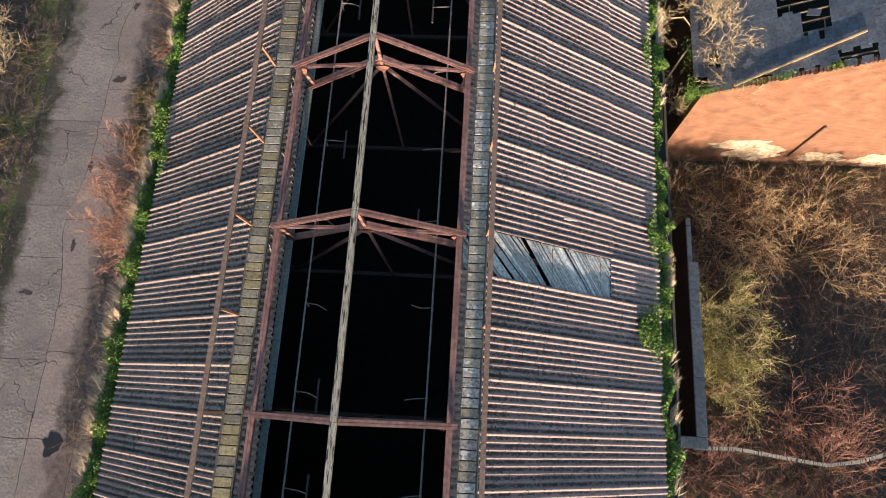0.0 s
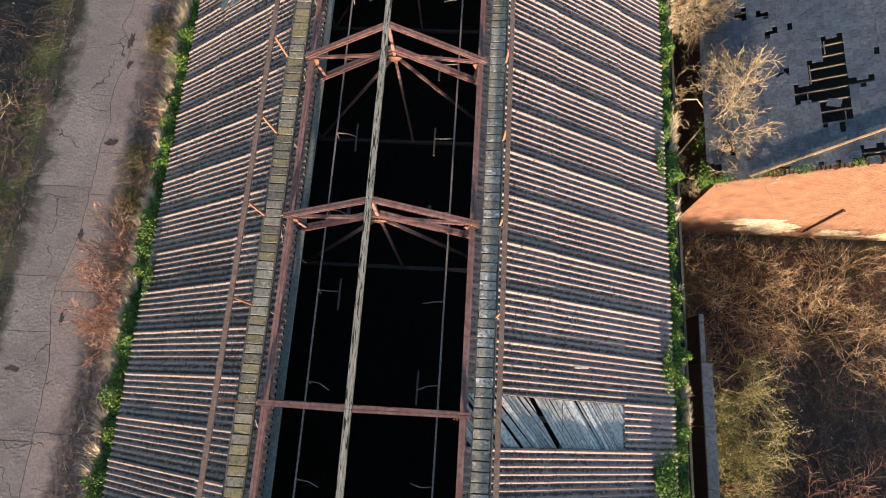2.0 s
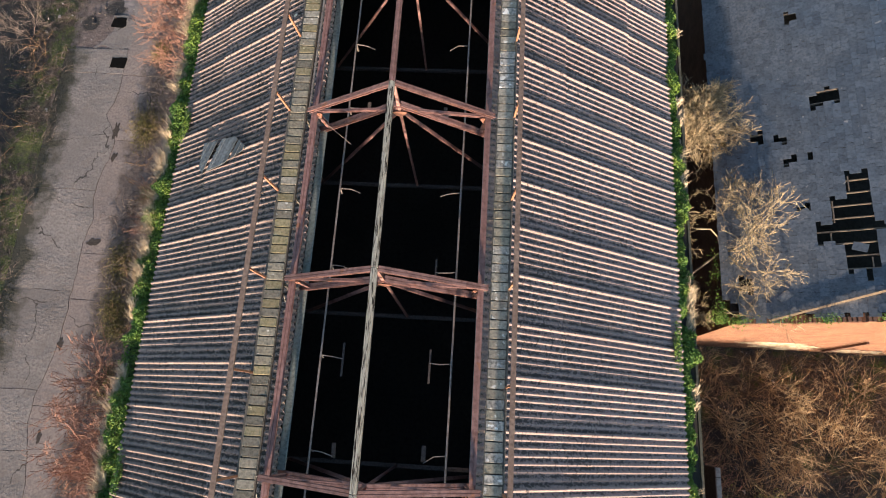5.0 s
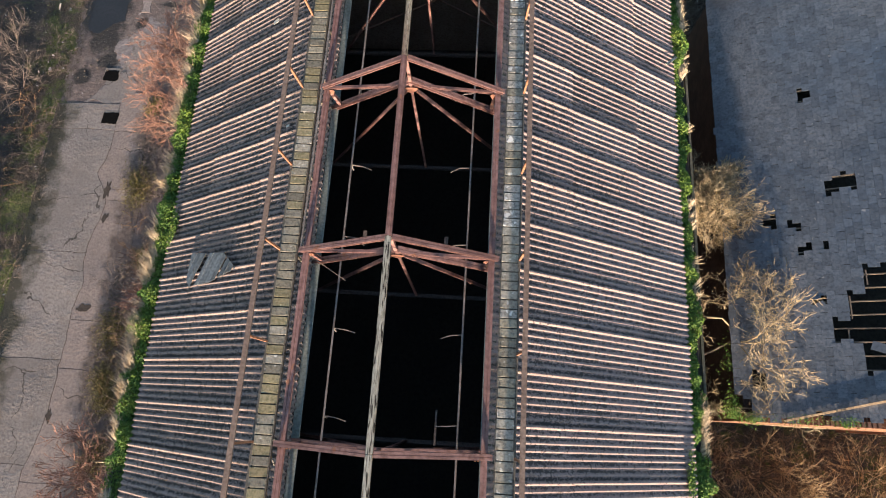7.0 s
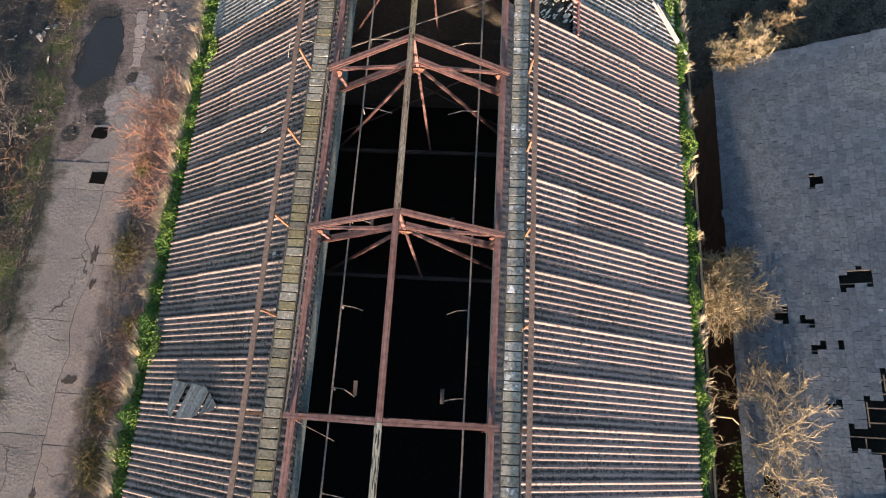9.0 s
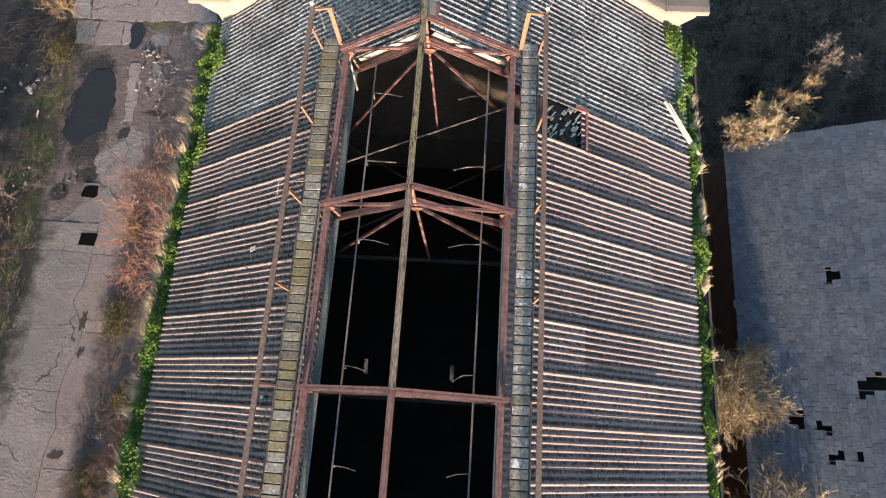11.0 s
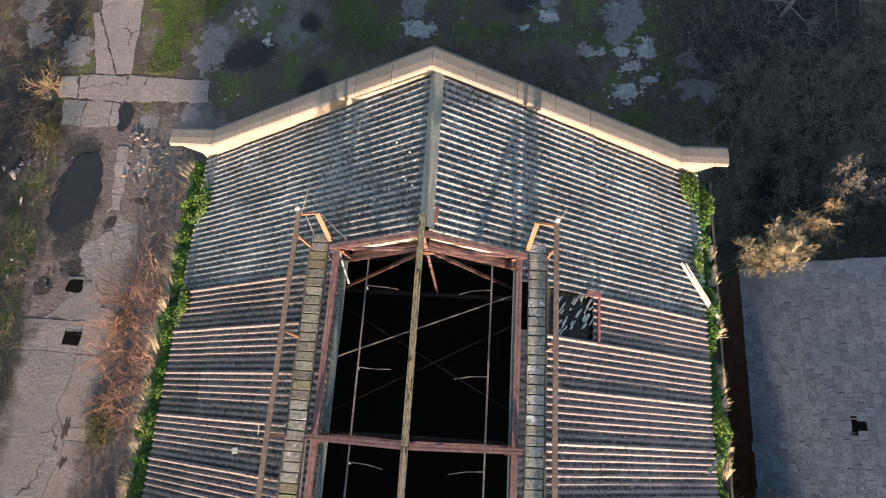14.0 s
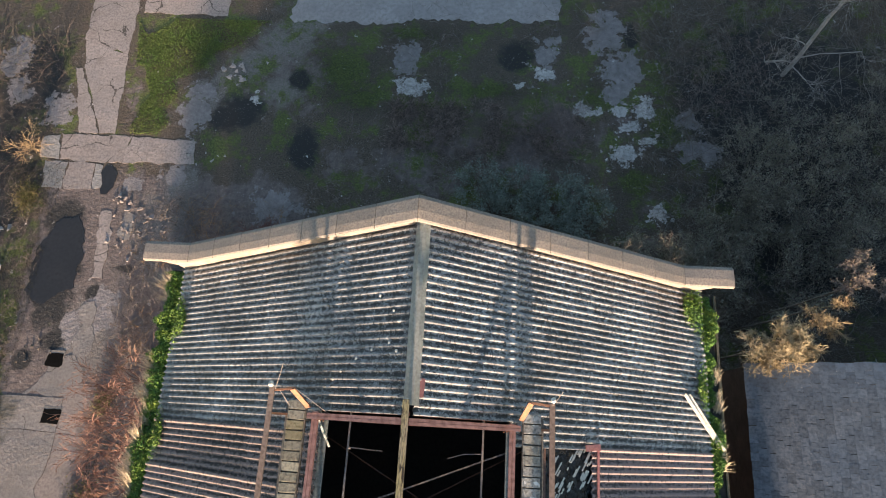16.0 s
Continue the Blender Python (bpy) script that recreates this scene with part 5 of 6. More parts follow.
brambles("alley_weeds", scatter(rg, 1500, 9.4, 12.6, -8, 38, -0.2, 0.3, 41.0), M_TWIG_D, "dark weeds in the narrow alley", rg, ln=(0.6, 2.0))


def bush(name, base, height, spread, stems, levels, r0, material, label, seed, cat="bush", group="", kids=3, fork=None, leaf=None, up=0.35, jitter=0.35, lean=(0, 0, 0), low=(), bark=None):
    rng = np.random.default_rng(seed)
    root = empty(name, label, cat, group, at=base)
    start, segs = np.zeros(3), []
    if fork:
        bark = bark or (material if low else M_TWIG_D)
        p = np.zeros(3)
        for i in range(4):
            q = np.array(fork) * (i + 1) / 4 + rng.normal(size=3) * 0.08 * (i < 3)
            segs.append((*p, *q, r0 * (1.9 - 0.2 * i), r0 * (1.7 - 0.2 * i)))
            p = q
        start = p
        link("trunk", mesh("trunk", *strands(segs, 6), smooth=True), bark, root)
    crown = grow(rng, start, height, spread, stems, levels, r0, kids, up, jitter, lean)
    for z, ang, length in low:
        crown += grow(rng, (fork[0] * z / fork[2], fork[1] * z / fork[2], z), length, 0.2, 1, 3, r0 * 0.62, 2, 0.1, 0.5, (2.2 * math.cos(radians(ang)), 2.2 * math.sin(radians(ang)), -0.5))
    thick = [c for c in crown if c[6] > r0 * 0.63]
    fine = [c for c in crown if c[6] <= r0 * 0.63]
    link("limb_frame" if fork else "stem_base", mesh("limbs", *strands(thick, 4)), material, root)
    link("crown" if fork else "twig_crown", mesh("twigs", *strands(fine)), material, root)
    if leaf:
        ends = np.array([c[3:6] for c in crown])
        pick = ends[rng.integers(len(ends), size=leaf[1])] + rng.normal(size=(leaf[1], 3)) * 0.12
        link("leaves", mesh("leaves", *leaves(pick, leaf[2], rng, 0.8)), leaf[0], root)
    return root


RED = "reddish leafless birch saplings against the hall wall"
for i, (x, y, h, sp, st) in enumerate([(-13.8, 20.6, 4.2, 0.5, 6), (-12.4, 25.6, 3.2, 0.5, 4), (-11.2, 36.5, 3.4, 0.4, 8), (-10.9, 38.2, 3.0, 0.4, 12), (-11.9, 39.6, 2.8, 0.45, 12), (-12.7, 37.4, 2.8, 0.45, 10), (-11.0, 41.0, 2.4, 0.45, 10)]):
    bush("birch_sapling", (x, y, -0.05), h, sp, st, 3, 0.022, M_TWIG_R if i < 2 else M_TWIG_RD, RED, 200 + i, "sapling", "birch saplings by the hall", kids=3, up=0.5)
BIRCH = "slim birch with pale trunk and reddish leafless twigs beside the hall"
for i, (x, y, fx, fy, h) in enumerate([(-13.6, 11.0, -1.7, 0.5, 2.3), (-13.2, 9.8, -1.2, 0.2, 2.4), (-13.5, 8.7, -1.5, 0.0, 2.4), (-13.0, 7.5, -1.1, 0.0, 2.4), (-13.3, 6.7, -0.9, -0.2, 1.9), (-13.5, 32.7, -0.9, 0.4, 2.3), (-13.2, 31.3, -0.9, 0.1, 2.3), (-13.5, 30.1, -1.0, 0.0, 2.3), (-13.1, 28.9, -0.8, -0.2, 2.0)]):
    bush("birch_tree", (x, y, -0.05), h * 1.15, 0.8, 11, 3, 0.026, M_TWIG_R, BIRCH, 230 + i, "birch", "birches by the hall", kids=2, fork=(fx, fy, 4.3), up=0.35, lean=(-0.25, 0.1, 0), bark=M_STRAW)
TREE = "pale bare tree leaning over the slate roof, sunlit"
for i, (bx, by, fx, fy, fz, h, sp, st, lev, lean) in enumerate([
        (11.9, 17.3, 0.95, 1.0, 7.0, 3.2, 0.9, 11, 4, (0.95, 0.5, -0.5)), (11.9, 24.3, 0.2, 0.1, 6.7, 2.2, 0.75, 26, 3, (0.05, 0, -0.1)),
        (13.4, 36.0, 0.4, -0.1, 7.3, 1.45, 0.95, 22, 3, (0.05, -0.1, -0.1)), (15.3, 37.8, 0.2, -0.2, 7.9, 1.3, 0.9, 4, 3, (0, 0, 0)),
        (16.6, 38.6, 0.3, -0.1, 8.5, 1.2, 0.9, 4, 3, (0, 0, 0)), (11.2, 16.2, 0.2, 0.0, 4.6, 1.6, 0.7, 6, 3, (-0.1, 0.3, 0))]):
    bush("bare_tree", (bx, by, -0.05), h, sp, st, lev, 0.045 if i == 0 else 0.032, (M_TWIG_Y, M_TWIG_Y, M_TWIG_Y, M_TWIG_G, M_TWIG_D, M_TWIG_Y)[i], TREE, 300 + i, "tree", "bare trees by the slate roof", kids=2 if lev == 4 else 3, fork=(fx, fy, fz), leaf=(M_BUD, (1500, 1400, 160, 60, 40, 350)[i], 0.026), up=0.0, jitter=0.75, lean=lean)
bush("bare_tree", (19.7, 53.9, -0.1), 6.0, 0.8, 5, 3, 0.075, mat("grey_bark", (0.42, 0.39, 0.37), (0.32, 0.29, 0.28), (0.2, 0.18, 0.17), 1, 6, 0.9, rnd=0), "grey bare tree spreading over the dark thicket", 330, "tree", fork=(0.35, 0.7, 6.2), low=((1.2, 185, 3.6), (1.6, 25, 7.0), (2.6, 215, 3.4), (3.4, 60, 5.0), (1.0, -50, 3.0)))
for i, (x, y, h, sp) in enumerate([(14.7, 4.6, 3.2, 0.75), (15.3, 6.6, 3.0, 0.75), (14.6, 2.6, 2.6, 0.7)]):
    bush("willow_bush", (x, y, -0.05), h * 1.3, sp, 9, 3, 0.024, M_TWIG_Y, "yellow-green budding bush beside the concrete wall", 340 + i, "bush", "bushes by the concrete wall", kids=2, leaf=(M_LEAF_Y, 9500, 0.036))
for i, (x, y) in enumerate([(-27.0, 47.2), (-29.2, 22.0), (-28.2, 19.6), (-29.0, 36.0), (-28.6, 12.0), (-27.8, 33.0), (-30.5, 29.0)]):
    bush("dry_shrub", (x, y, -0.1), 2.6 if i else 1.7, 0.8, 8, 2, 0.018, M_TWIG_Y if i in (1, 2) else M_TWIG_G if i == 0 else M_TWIG_D, "straw-coloured bare shrub in the grass", 360 + i, "shrub", "dry shrubs by the road")
for i, (x, y) in enumerate([(13.9, 12.2), (16.6, 12.4), (18.4, 10.4), (20.6, 9.6), (15.6, 10.4), (22.6, 8.4), (19.6, 1.2), (20.6, -1.8), (14.2, 0.8), (15.0, -2.2), (21.4, 12.2)]):
    bush("scrub_bush", (x, y, -0.1), 3.0, 0.95, 10, 3, 0.018, M_TWIG_R if 6 <= i <= 9 else M_TWIG_G, "tangled brown leafless bush in the overgrown plot", 380 + i, "bush", "bushes in the overgrown plot", kids=2, up=0.1)
for i, (x, y, h) in enumerate([(13.4, 41.0, 2.6), (15.0, 43.4, 2.8), (17.2, 44.2, 2.6), (18.8, 39.8, 3.6), (19.6, 43.6, 3.4), (16.6, 46.6, 3.0), (22.4, 41.6, 3.6), (23.4, 46.4, 3.4), (20.2, 48.8, 3.0), (25.5, 50.5, 3.2), (9.9, 38.6, 3.4), (11.0, 37.9, 3.6), (12.0, 38.9, 3.4), (10.4, 39.8, 3.0), (12.9, 38.2, 3.2), (9.6, 40.6, 2.6), (11.6, 40.4, 2.8)]):
    bush("grey_shrub", (x, y, -0.1), h * 1.15, 0.75, 10, 3, 0.024, M_TWIG_D, "dense grey leafless shrub in the shaded thicket", 420 + i, "shrub", "shrubs behind the outbuilding", kids=2, up=0.2, leaf=(M_GREYLEAF, 5200, 0.05))
rt = np.random.default_rng(77)
for i, (x, y) in enumerate([(1.2, 45.6), (2.6, 45.3), (3.9, 45.5), (5.2, 45.1), (6.6, 45.0), (7.9, 44.5), (2.0, 44.2), (4.6, 43.9), (6.8, 43.6)]):
    bush("teal_shrub", (x, y, -0.05), 1.7, 0.95, 10, 2, 0.02, M_TWIG_D, "low blue-green shrub at the foot of the gable", 460 + i, "shrub", "shrubs behind the gable", kids=2, leaf=(M_TEAL, 2400, 0.05))


def weed_clump(x, y, r, seed, base=-0.02):
    rng = np.random.default_rng(seed)
    root = empty("weed_clump", "yellow-green weed clump at the edge of the road", "weeds", "weed clumps along the road", at=(x, y, base))
    n = int(3600 * r)
    p = rng.normal(size=(n, 3)) * np.array([r * 0.5, r * 0.75, 0.14])
    p[:, 2] = np.abs(p[:, 2]) + 0.05
    tagged(link("foliage", mesh("leaves", *leaves(p, 0.034, rng, 0.7)), M_LEAF_O, root), kind="stuff")
    pts = rng.normal(size=(int(50 * r) + 12, 2)) * r * 0.5
    tagged(link("dry_stalk_tuft", mesh("stalks", *strands(cane_segs(rng, pts, ln=(0.3, 0.9), r=0.008, z=0.0))), M_TWIG_G, root), kind="stuff")


for i, (x, y, r) in enumerate([(-18.7, 32.0, 0.5), (-18.6, 26.6, 0.9), (-18.3, 18.0, 0.9), (-18.2, 15.3, 0.8), (-17.9, 14.2, 0.6), (-17.8, 11.2, 0.7), (-17.4, 22.2, 0.5), (-16.9, 3.4, 0.6), (-26.3, 43.8, 0.7)]):
    weed_clump(x, y, r, 500 + i)

# ---- outbuilding with slate roof ----
E_X, E_Z, E_S = 12.55, 7.17, 0.51
R_X = 21.5
B_Y0, B_Y1 = 15.02, 35.2


def slate_z(x):
    return E_Z + E_S * (x - E_X)


def brick_mat(name, c1, c2, mortar):
    m = bpy.data.materials.new(name)
    m.use_nodes = True
    n, l = m.node_tree.nodes, m.node_tree.links
    bs = n["Principled BSDF"]
    bs.inputs["Roughness"].default_value = 0.92
    geo, sep, com = n.new("ShaderNodeNewGeometry"), n.new("ShaderNodeSeparateXYZ"), n.new("ShaderNodeCombineXYZ")
    add = n.new("ShaderNodeMath")
    l.new(geo.outputs["Position"], sep.inputs[0])
    l.new(sep.outputs[0], add.inputs[0])
    l.new(sep.outputs[1], add.inputs[1])
    l.new(add.outputs[0], com.inputs[0])
    l.new(sep.outputs[2], com.inputs[1])
    br = n.new("ShaderNodeTexBrick")
    br.inputs["Scale"].default_value = 1.0
    br.inputs["Brick Width"].default_value, br.inputs["Row Height"].default_value, br.inputs["Mortar Size"].default_value = 0.24, 0.086, 0.012
    br.inputs["Color1"].default_value, br.inputs["Color2"].default_value, br.inputs["Mortar"].default_value = (*c1, 1), (*c2, 1), (*mortar, 1)
    l.new(com.outputs[0], br.inputs["Vector"])
    t = n.new("ShaderNodeTexNoise")
    t.inputs["Scale"].default_value, t.inputs["Detail"].default_value = 1.6, 4
    l.new(geo.outputs["Position"], t.inputs["Vector"])
    k = n.new("ShaderNodeMix")
    k.data_type, k.blend_type = "RGBA", "MULTIPLY"
    k.inputs[0].default_value = 0.8
    cr = n.new("ShaderNodeValToRGB")
    cr.color_ramp.elements[0].position, cr.color_ramp.elements[1].position = 0.3, 0.7
    cr.color_ramp.elements[0].color, cr.color_ramp.elements[1].color = (0.5, 0.5, 0.52, 1), (1.15, 1.12, 1.08, 1)
    t.inputs["Roughness"].default_value = 0.6
    l.new(t.outputs[0], cr.inputs[0])
    l.new(br.outputs["Color"], k.inputs[6])
    l.new(cr.outputs[0], k.inputs[7])
    l.new(k.outputs[2], bs.inputs["Base Color"])
    bp = n.new("ShaderNodeBump")
    bp.inputs["Distance"].default_value, bp.inputs["Strength"].default_value = 0.012, 0.8
    bp.invert = True
    l.new(br.outputs["Fac"], bp.inputs["Height"])
    l.new(bp.outputs[0], bs.inputs["Normal"])
    return m


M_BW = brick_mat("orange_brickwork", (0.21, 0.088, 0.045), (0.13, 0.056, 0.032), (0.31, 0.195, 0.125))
# Shaded copy of the brickwork: shadow on the other walls is in the colour.
M_BW_SHADE = brick_mat("shaded_brickwork", (0.085, 0.06, 0.05), (0.06, 0.043, 0.037), (0.08, 0.064, 0.052))
gx = [(12.85, 0), (30.0, 0), (30.0, slate_z(13.0) - 0.1), (R_X, slate_z(R_X) - 0.12), (12.85, slate_z(12.85) - 0.12)]
wall_poly("wall_outbuilding_south", gx, 15.0, 15.35, M_BW, "sunlit orange brick gable wall of the outbuilding")
wall_poly("wall_outbuilding_north", gx, 34.8, 35.1, M_BW_SHADE, "brick end wall of the outbuilding in shade-darkened brown")
tagged(boxpart("wall_outbuilding_west", (12.85, 13.15, 15.352, 34.798, 0, slate_z(12.85) - 0.13), M_BW_SHADE, bevel=0), "brick side wall along the alley, its shadow put into the dark brown", "wall", kind="structure")
tagged(boxpart("floor_outbuilding", (13.15, 30, 15.352, 34.798, -0.2, 0.02), M_FLOOR, bevel=0), "floor inside the derelict outbuilding, its darkness put into the colour", "floor", kind="structure")
wall_poly("roof_outbuilding_east", [(R_X + 0.03, slate_z(R_X) - 0.05), (30.3, slate_z(12.7) - 0.05), (30.3, slate_z(12.7) - 0.15), (R_X + 0.03, slate_z(R_X) - 0.17)], 15.0, 35.2, M_SLATE, "far slope of the slate roof")
HOLES = [(16.0, 16.35, 24.2, 24.6), (16.3, 16.85, 24.35, 24.9), (13.85, 14.45, 23.12, 23.38), (14.1, 14.25, 22.95, 23.2), (14.78, 15.15, 22.76, 23.0), (15.03, 15.2, 21.6, 21.9), (15.25, 15.5, 21.75, 22.0), (15.45, 15.9, 21.92, 22.1), (17.15, 17.3, 22.22, 22.38), (17.4, 17.58, 22.5, 22.66), (16.7, 17.4, 19.9, 21.1), (16.15, 17.6, 19.0, 19.95), (15.75, 17.6, 18.1, 19.0), (16.4, 17.55, 17.0, 18.2), (17.5, 18.25, 18.45, 18.85), (15.25, 15.66, 19.55, 19.85), (13.02, 13.55, 16.35, 17.0), (18.3, 18.5, 19.9, 20.1), (18.1, 18.35, 17.8, 18.0), (12.8, 13.0, 23.15, 23.75), (15.4, 15.95, 28.6, 29.1), (13.3, 13.6, 24.6, 24.85), (17.6, 18.7, 15.25, 15.75), (12.5, 12.95, 15.0, 15.9), (14.7, 15.5, 15.0, 15.35), (16.3, 17.4, 15.0, 15.3), (17.0, 17.3, 16.7, 17.0)]
COURSE, SLATE_W = 0.26, 0.34


def slates():
    roof = empty("roof_outbuilding_west", "blue-grey slate roof with slipped and missing slates", "roof", kind="structure")
    ang = math.atan(E_S)
    L = COURSE / math.cos(ang)
    rng = np.random.default_rng(91)

    def slate_me(w, seed):
        bm = bmesh.new()
        box(bm, -0.0, L * 1.35, -w / 2 + 0.004, w / 2 - 0.004, -0.006, 0.006)
        me = bpy.data.meshes.new("slate")
        bm.to_mesh(me)
        bm.free()
        me.materials.append(M_SLATE)
        return me

    shared = slate_me(SLATE_W, 0)
    rv, rf = [], []
    nc = int((R_X - E_X) / COURSE)
    count = 0
    for c in range(nc):
        x = E_X + c * COURSE
        y = B_Y0 - (SLATE_W / 2 if c % 2 else 0)
        while y < B_Y1:
            yc = y + SLATE_W / 2
            xc = x + COURSE / 2
            y += SLATE_W
            if yc < B_Y0 + 0.06 or yc > B_Y1 + 0.1:
                continue
            end = 0.0
            if yc > B_Y1 - SLATE_W / 2 + 0.05:
                yc, end = B_Y1 - SLATE_W / 2 + rng.normal() * 0.02, 0.005
            if any(a - 0.02 < xc < b + 0.02 and d - 0.02 < yc < e + 0.02 for a, b, d, e in HOLES):
                continue
            slip = rng.normal() * 0.006 + (rng.uniform() < 0.012) * -0.06
            m = Matrix.Translation((x + slip, yc + rng.normal() * 0.004, slate_z(x) + 0.012 + end + slip * E_S)) @ Matrix.Rotation(-ang + 0.03 + rng.normal() * 0.003, 4, "Y") @ Matrix.Rotation(rng.normal() * 0.008, 4, "Z")
            if 13.6 < xc < 16.4 and 22.5 < yc < 31 and count < 300:
                ob = link("slate", shared, None, roof)
                ob.matrix_basis = m
                count += 1
            else:
                b = len(rv)
                rv.extend(tuple(m @ v.co) for v in shared.vertices)
                rf.extend(tuple(b + i for i in p.vertices) for p in shared.polygons)
    me = mesh("slates", rv, rf)
    ob = link("slates", me, M_SLATE_I, roof)
    tagged(ob, kind="stuff")
    # rafters and a few battens below the slates
    y = B_Y0 + 0.5
    while y < B_Y1 - 0.2:
        bar("rafter", (E_X + 0.15, y, slate_z(E_X + 0.15) - 0.1), (R_X, y, slate_z(R_X) - 0.1), 0.045, 0.12, M_RAFTER, roof)
        y += 0.52
    for x, ya, yb in ((16.35, 19.0, 19.9), (16.2, 18.15, 18.6), (16.9, 20.3, 20.9), (17.3, 17.1, 17.5)):
        bar("batten", (x, ya, slate_z(x) - 0.03), (x, yb, slate_z(x) - 0.03), 0.05, 0.025, M_RAFTER, roof)
    for x, y, a, tz in ((15.2, 19.35, 30, 0.3), (16.75, 18.0, -20, 0.5), (14.4, 15.9, 40, 0.35), (13.3, 15.6, 15, 0.3)):
        ob = link("loose_slate", shared, None, roof)
        ob.matrix_basis = Matrix.Translation((x, y, slate_z(x) + 0.05)) @ Matrix.Rotation(-ang, 4, "Y") @ Matrix.Rotation(radians(a), 4, "Z") @ Matrix.Diagonal((1.3, 1, 1, 1))
    return roof


def island_slate():
    """The slate surface for the joined field, varied slate by slate."""
    m = M_SLATE.copy()
    m.name = "blue_grey_slate_field"
    n, l = m.node_tree.nodes, m.node_tree.links
    geo = n.new("ShaderNodeNewGeometry")
    for k in list(n):
        if k.bl_idname == "ShaderNodeObjectInfo":
            for e in list(k.outputs["Random"].links):
                l.new(geo.outputs["Random Per Island"], e.to_socket)
    return m


M_SLATE_I = island_slate()
M_RAFTER = mat("old_rafter_timber", (0.2, 0.168, 0.13), (0.14, 0.118, 0.095), (0.12, 0.1, 0.08), 1, 10, 0.9, rnd=0.15)
slates()
tagged(bar("fallen_batten", (14.0, 15.1, slate_z(14.0) + 0.09), (18.5, 16.45, slate_z(18.5) + 0.09), 0.08, 0.06, mat("bare_pale_timber", (0.5, 0.38, 0.24), (0.42, 0.32, 0.2), (0.3, 0.22, 0.14), 2, 12, 0.9, rnd=0)), "long pale timber batten lying across the slates", "batten")
tagged(bar("drain_pipe", (19.8, 14.9, 1.3), (19.8, 14.9, 4.8), 0.11, 0.11, M_RUST_D), "dark rusty pipe standing against the brick gable", "pipe")
rp = np.random.default_rng(12)
vx = np.concatenate([13.0 + rp.normal(size=500) * 0.22, 14.5 + rp.normal(size=260) * 0.5, 15.8 + rp.normal(size=300) * 0.2, 17.5 + rp.normal(size=200) * 0.15])
vn = len(vx)
tagged(link("verge_plants", mesh("verge_plants", *leaves(np.stack([vx, 15.12 + rp.normal(size=vn) * 0.12, slate_z(vx) - 0.1 + rp.uniform(0, 0.3, vn)], 1), 0.035, rp)), M_LEAF), "green weeds along the top of the brick gable", "plants", kind="stuff")
iv = 1300
ivy_y = 15.1 + np.abs(rp.normal(size=iv)) * 0.6 + 1.9 * (rp.uniform(0, 1, iv) < 0.25)
ivy_z = slate_z(12.7) - 0.1 - np.abs(rp.normal(size=iv)) * 0.5
tagged(link("wall_ivy", mesh("wall_ivy", *leaves(np.stack([12.62 + rp.normal(size=iv) * 0.16, ivy_y, ivy_z], 1), 0.04, rp, 0.8)), M_LEAF), "green ivy climbing the corner of the outbuilding", "ivy", kind="stuff")
CB = empty("verge_course", "stepped dark brick verge along the top of the gable", "brick verge", kind="structure")
for i in range(60):
    xb = 12.95 + i * 0.142
    if rp.uniform() < 0.16:
        continue
    boxpart("brick", (xb, xb + 0.13, 15.01, 15.22, slate_z(xb) - 0.14, slate_z(xb) + 0.01 + 0.025 * rp.uniform()), M_BRICK_D, CB, bevel=0.006)


def painted_patch(outline, label, lift):
    v = [(x, 14.996, z) for x, z in outline]
    ob = link("painted_patch", mesh("paint", v + [(x, 14.985 - lift, z) for x, _, z in v], [tuple(range(len(v), 2 * len(v)))] + [(i, (i + 1) % len(v), len(v) + (i + 1) % len(v), len(v) + i) for i in range(len(v))]), M_PAINT)
    return tagged(ob, label, "wall paint", "painted patches on the gable")


M_PAINT = mat("faded_white_wall_paint", (0.5, 0.48, 0.37), (0.36, 0.3, 0.2), (0.27, 0.14, 0.08), 1.4, 5, 0.9, rnd=0)
for i, (cx, cz, rx, rz) in enumerate([(16.9, 2.3, 2.0, 0.62), (17.9, 1.35, 1.3, 0.8), (21.6, 1.05, 1.2, 0.6), (24.8, 1.0, 1.3, 0.7)]):
    painted_patch(blob(cx, cz, rx, rz, 130 + i, 60, 0.3), "faded white paint shapes on the brick gable", 0.005 * i)

# ---- concrete yard wall ----
YW = empty("yard_wall", "grey concrete wall top beside the dark alley", "wall", kind="structure")
# Near-black panels paint the alley's shade onto the wall below its pale caps.
M_ALLEY_SHADE = mat("shade_black_concrete", (0.04, 0.038, 0.035), (0.055, 0.05, 0.045), (0.025, 0.024, 0.022), 0.8, 7, 0.9, rnd=0)
for i, (x0, x1, a, b, top) in enumerate([(12.1, 12.55, -0.2, 2.2, 6.5), (12.1, 12.55, 2.2, 4.6, 6.52), (12.1, 12.55, 4.6, 7.2, 6.5), (12.16, 12.36, 7.21, 9.3, 6.35), (9.0, 12.56, -0.68, -0.208, 6.48)]):
    boxpart("wall_panel", (x0 + 0.015, x1 - 0.015, a + 0.008, b - 0.008, 0, top - 0.122), M_ALLEY_SHADE, YW, "wall face blackened to paint the alley shade", bevel=0.01)
    boxpart("wall_cap", (x0, x1, a + 0.004, b - 0.004, top - 0.12, top), M_CONC, YW, bevel=0.02)
# Black slab over the ground, painting the alley's deep shade.
tagged(boxpart("alley_floor", (8.5, 12.1, -8, 36, -0.2, 0.0), M_EARTH_SHADE, bevel=0), "earth floor of the narrow alley, its deep shade put into the black", "ground", kind="structure")
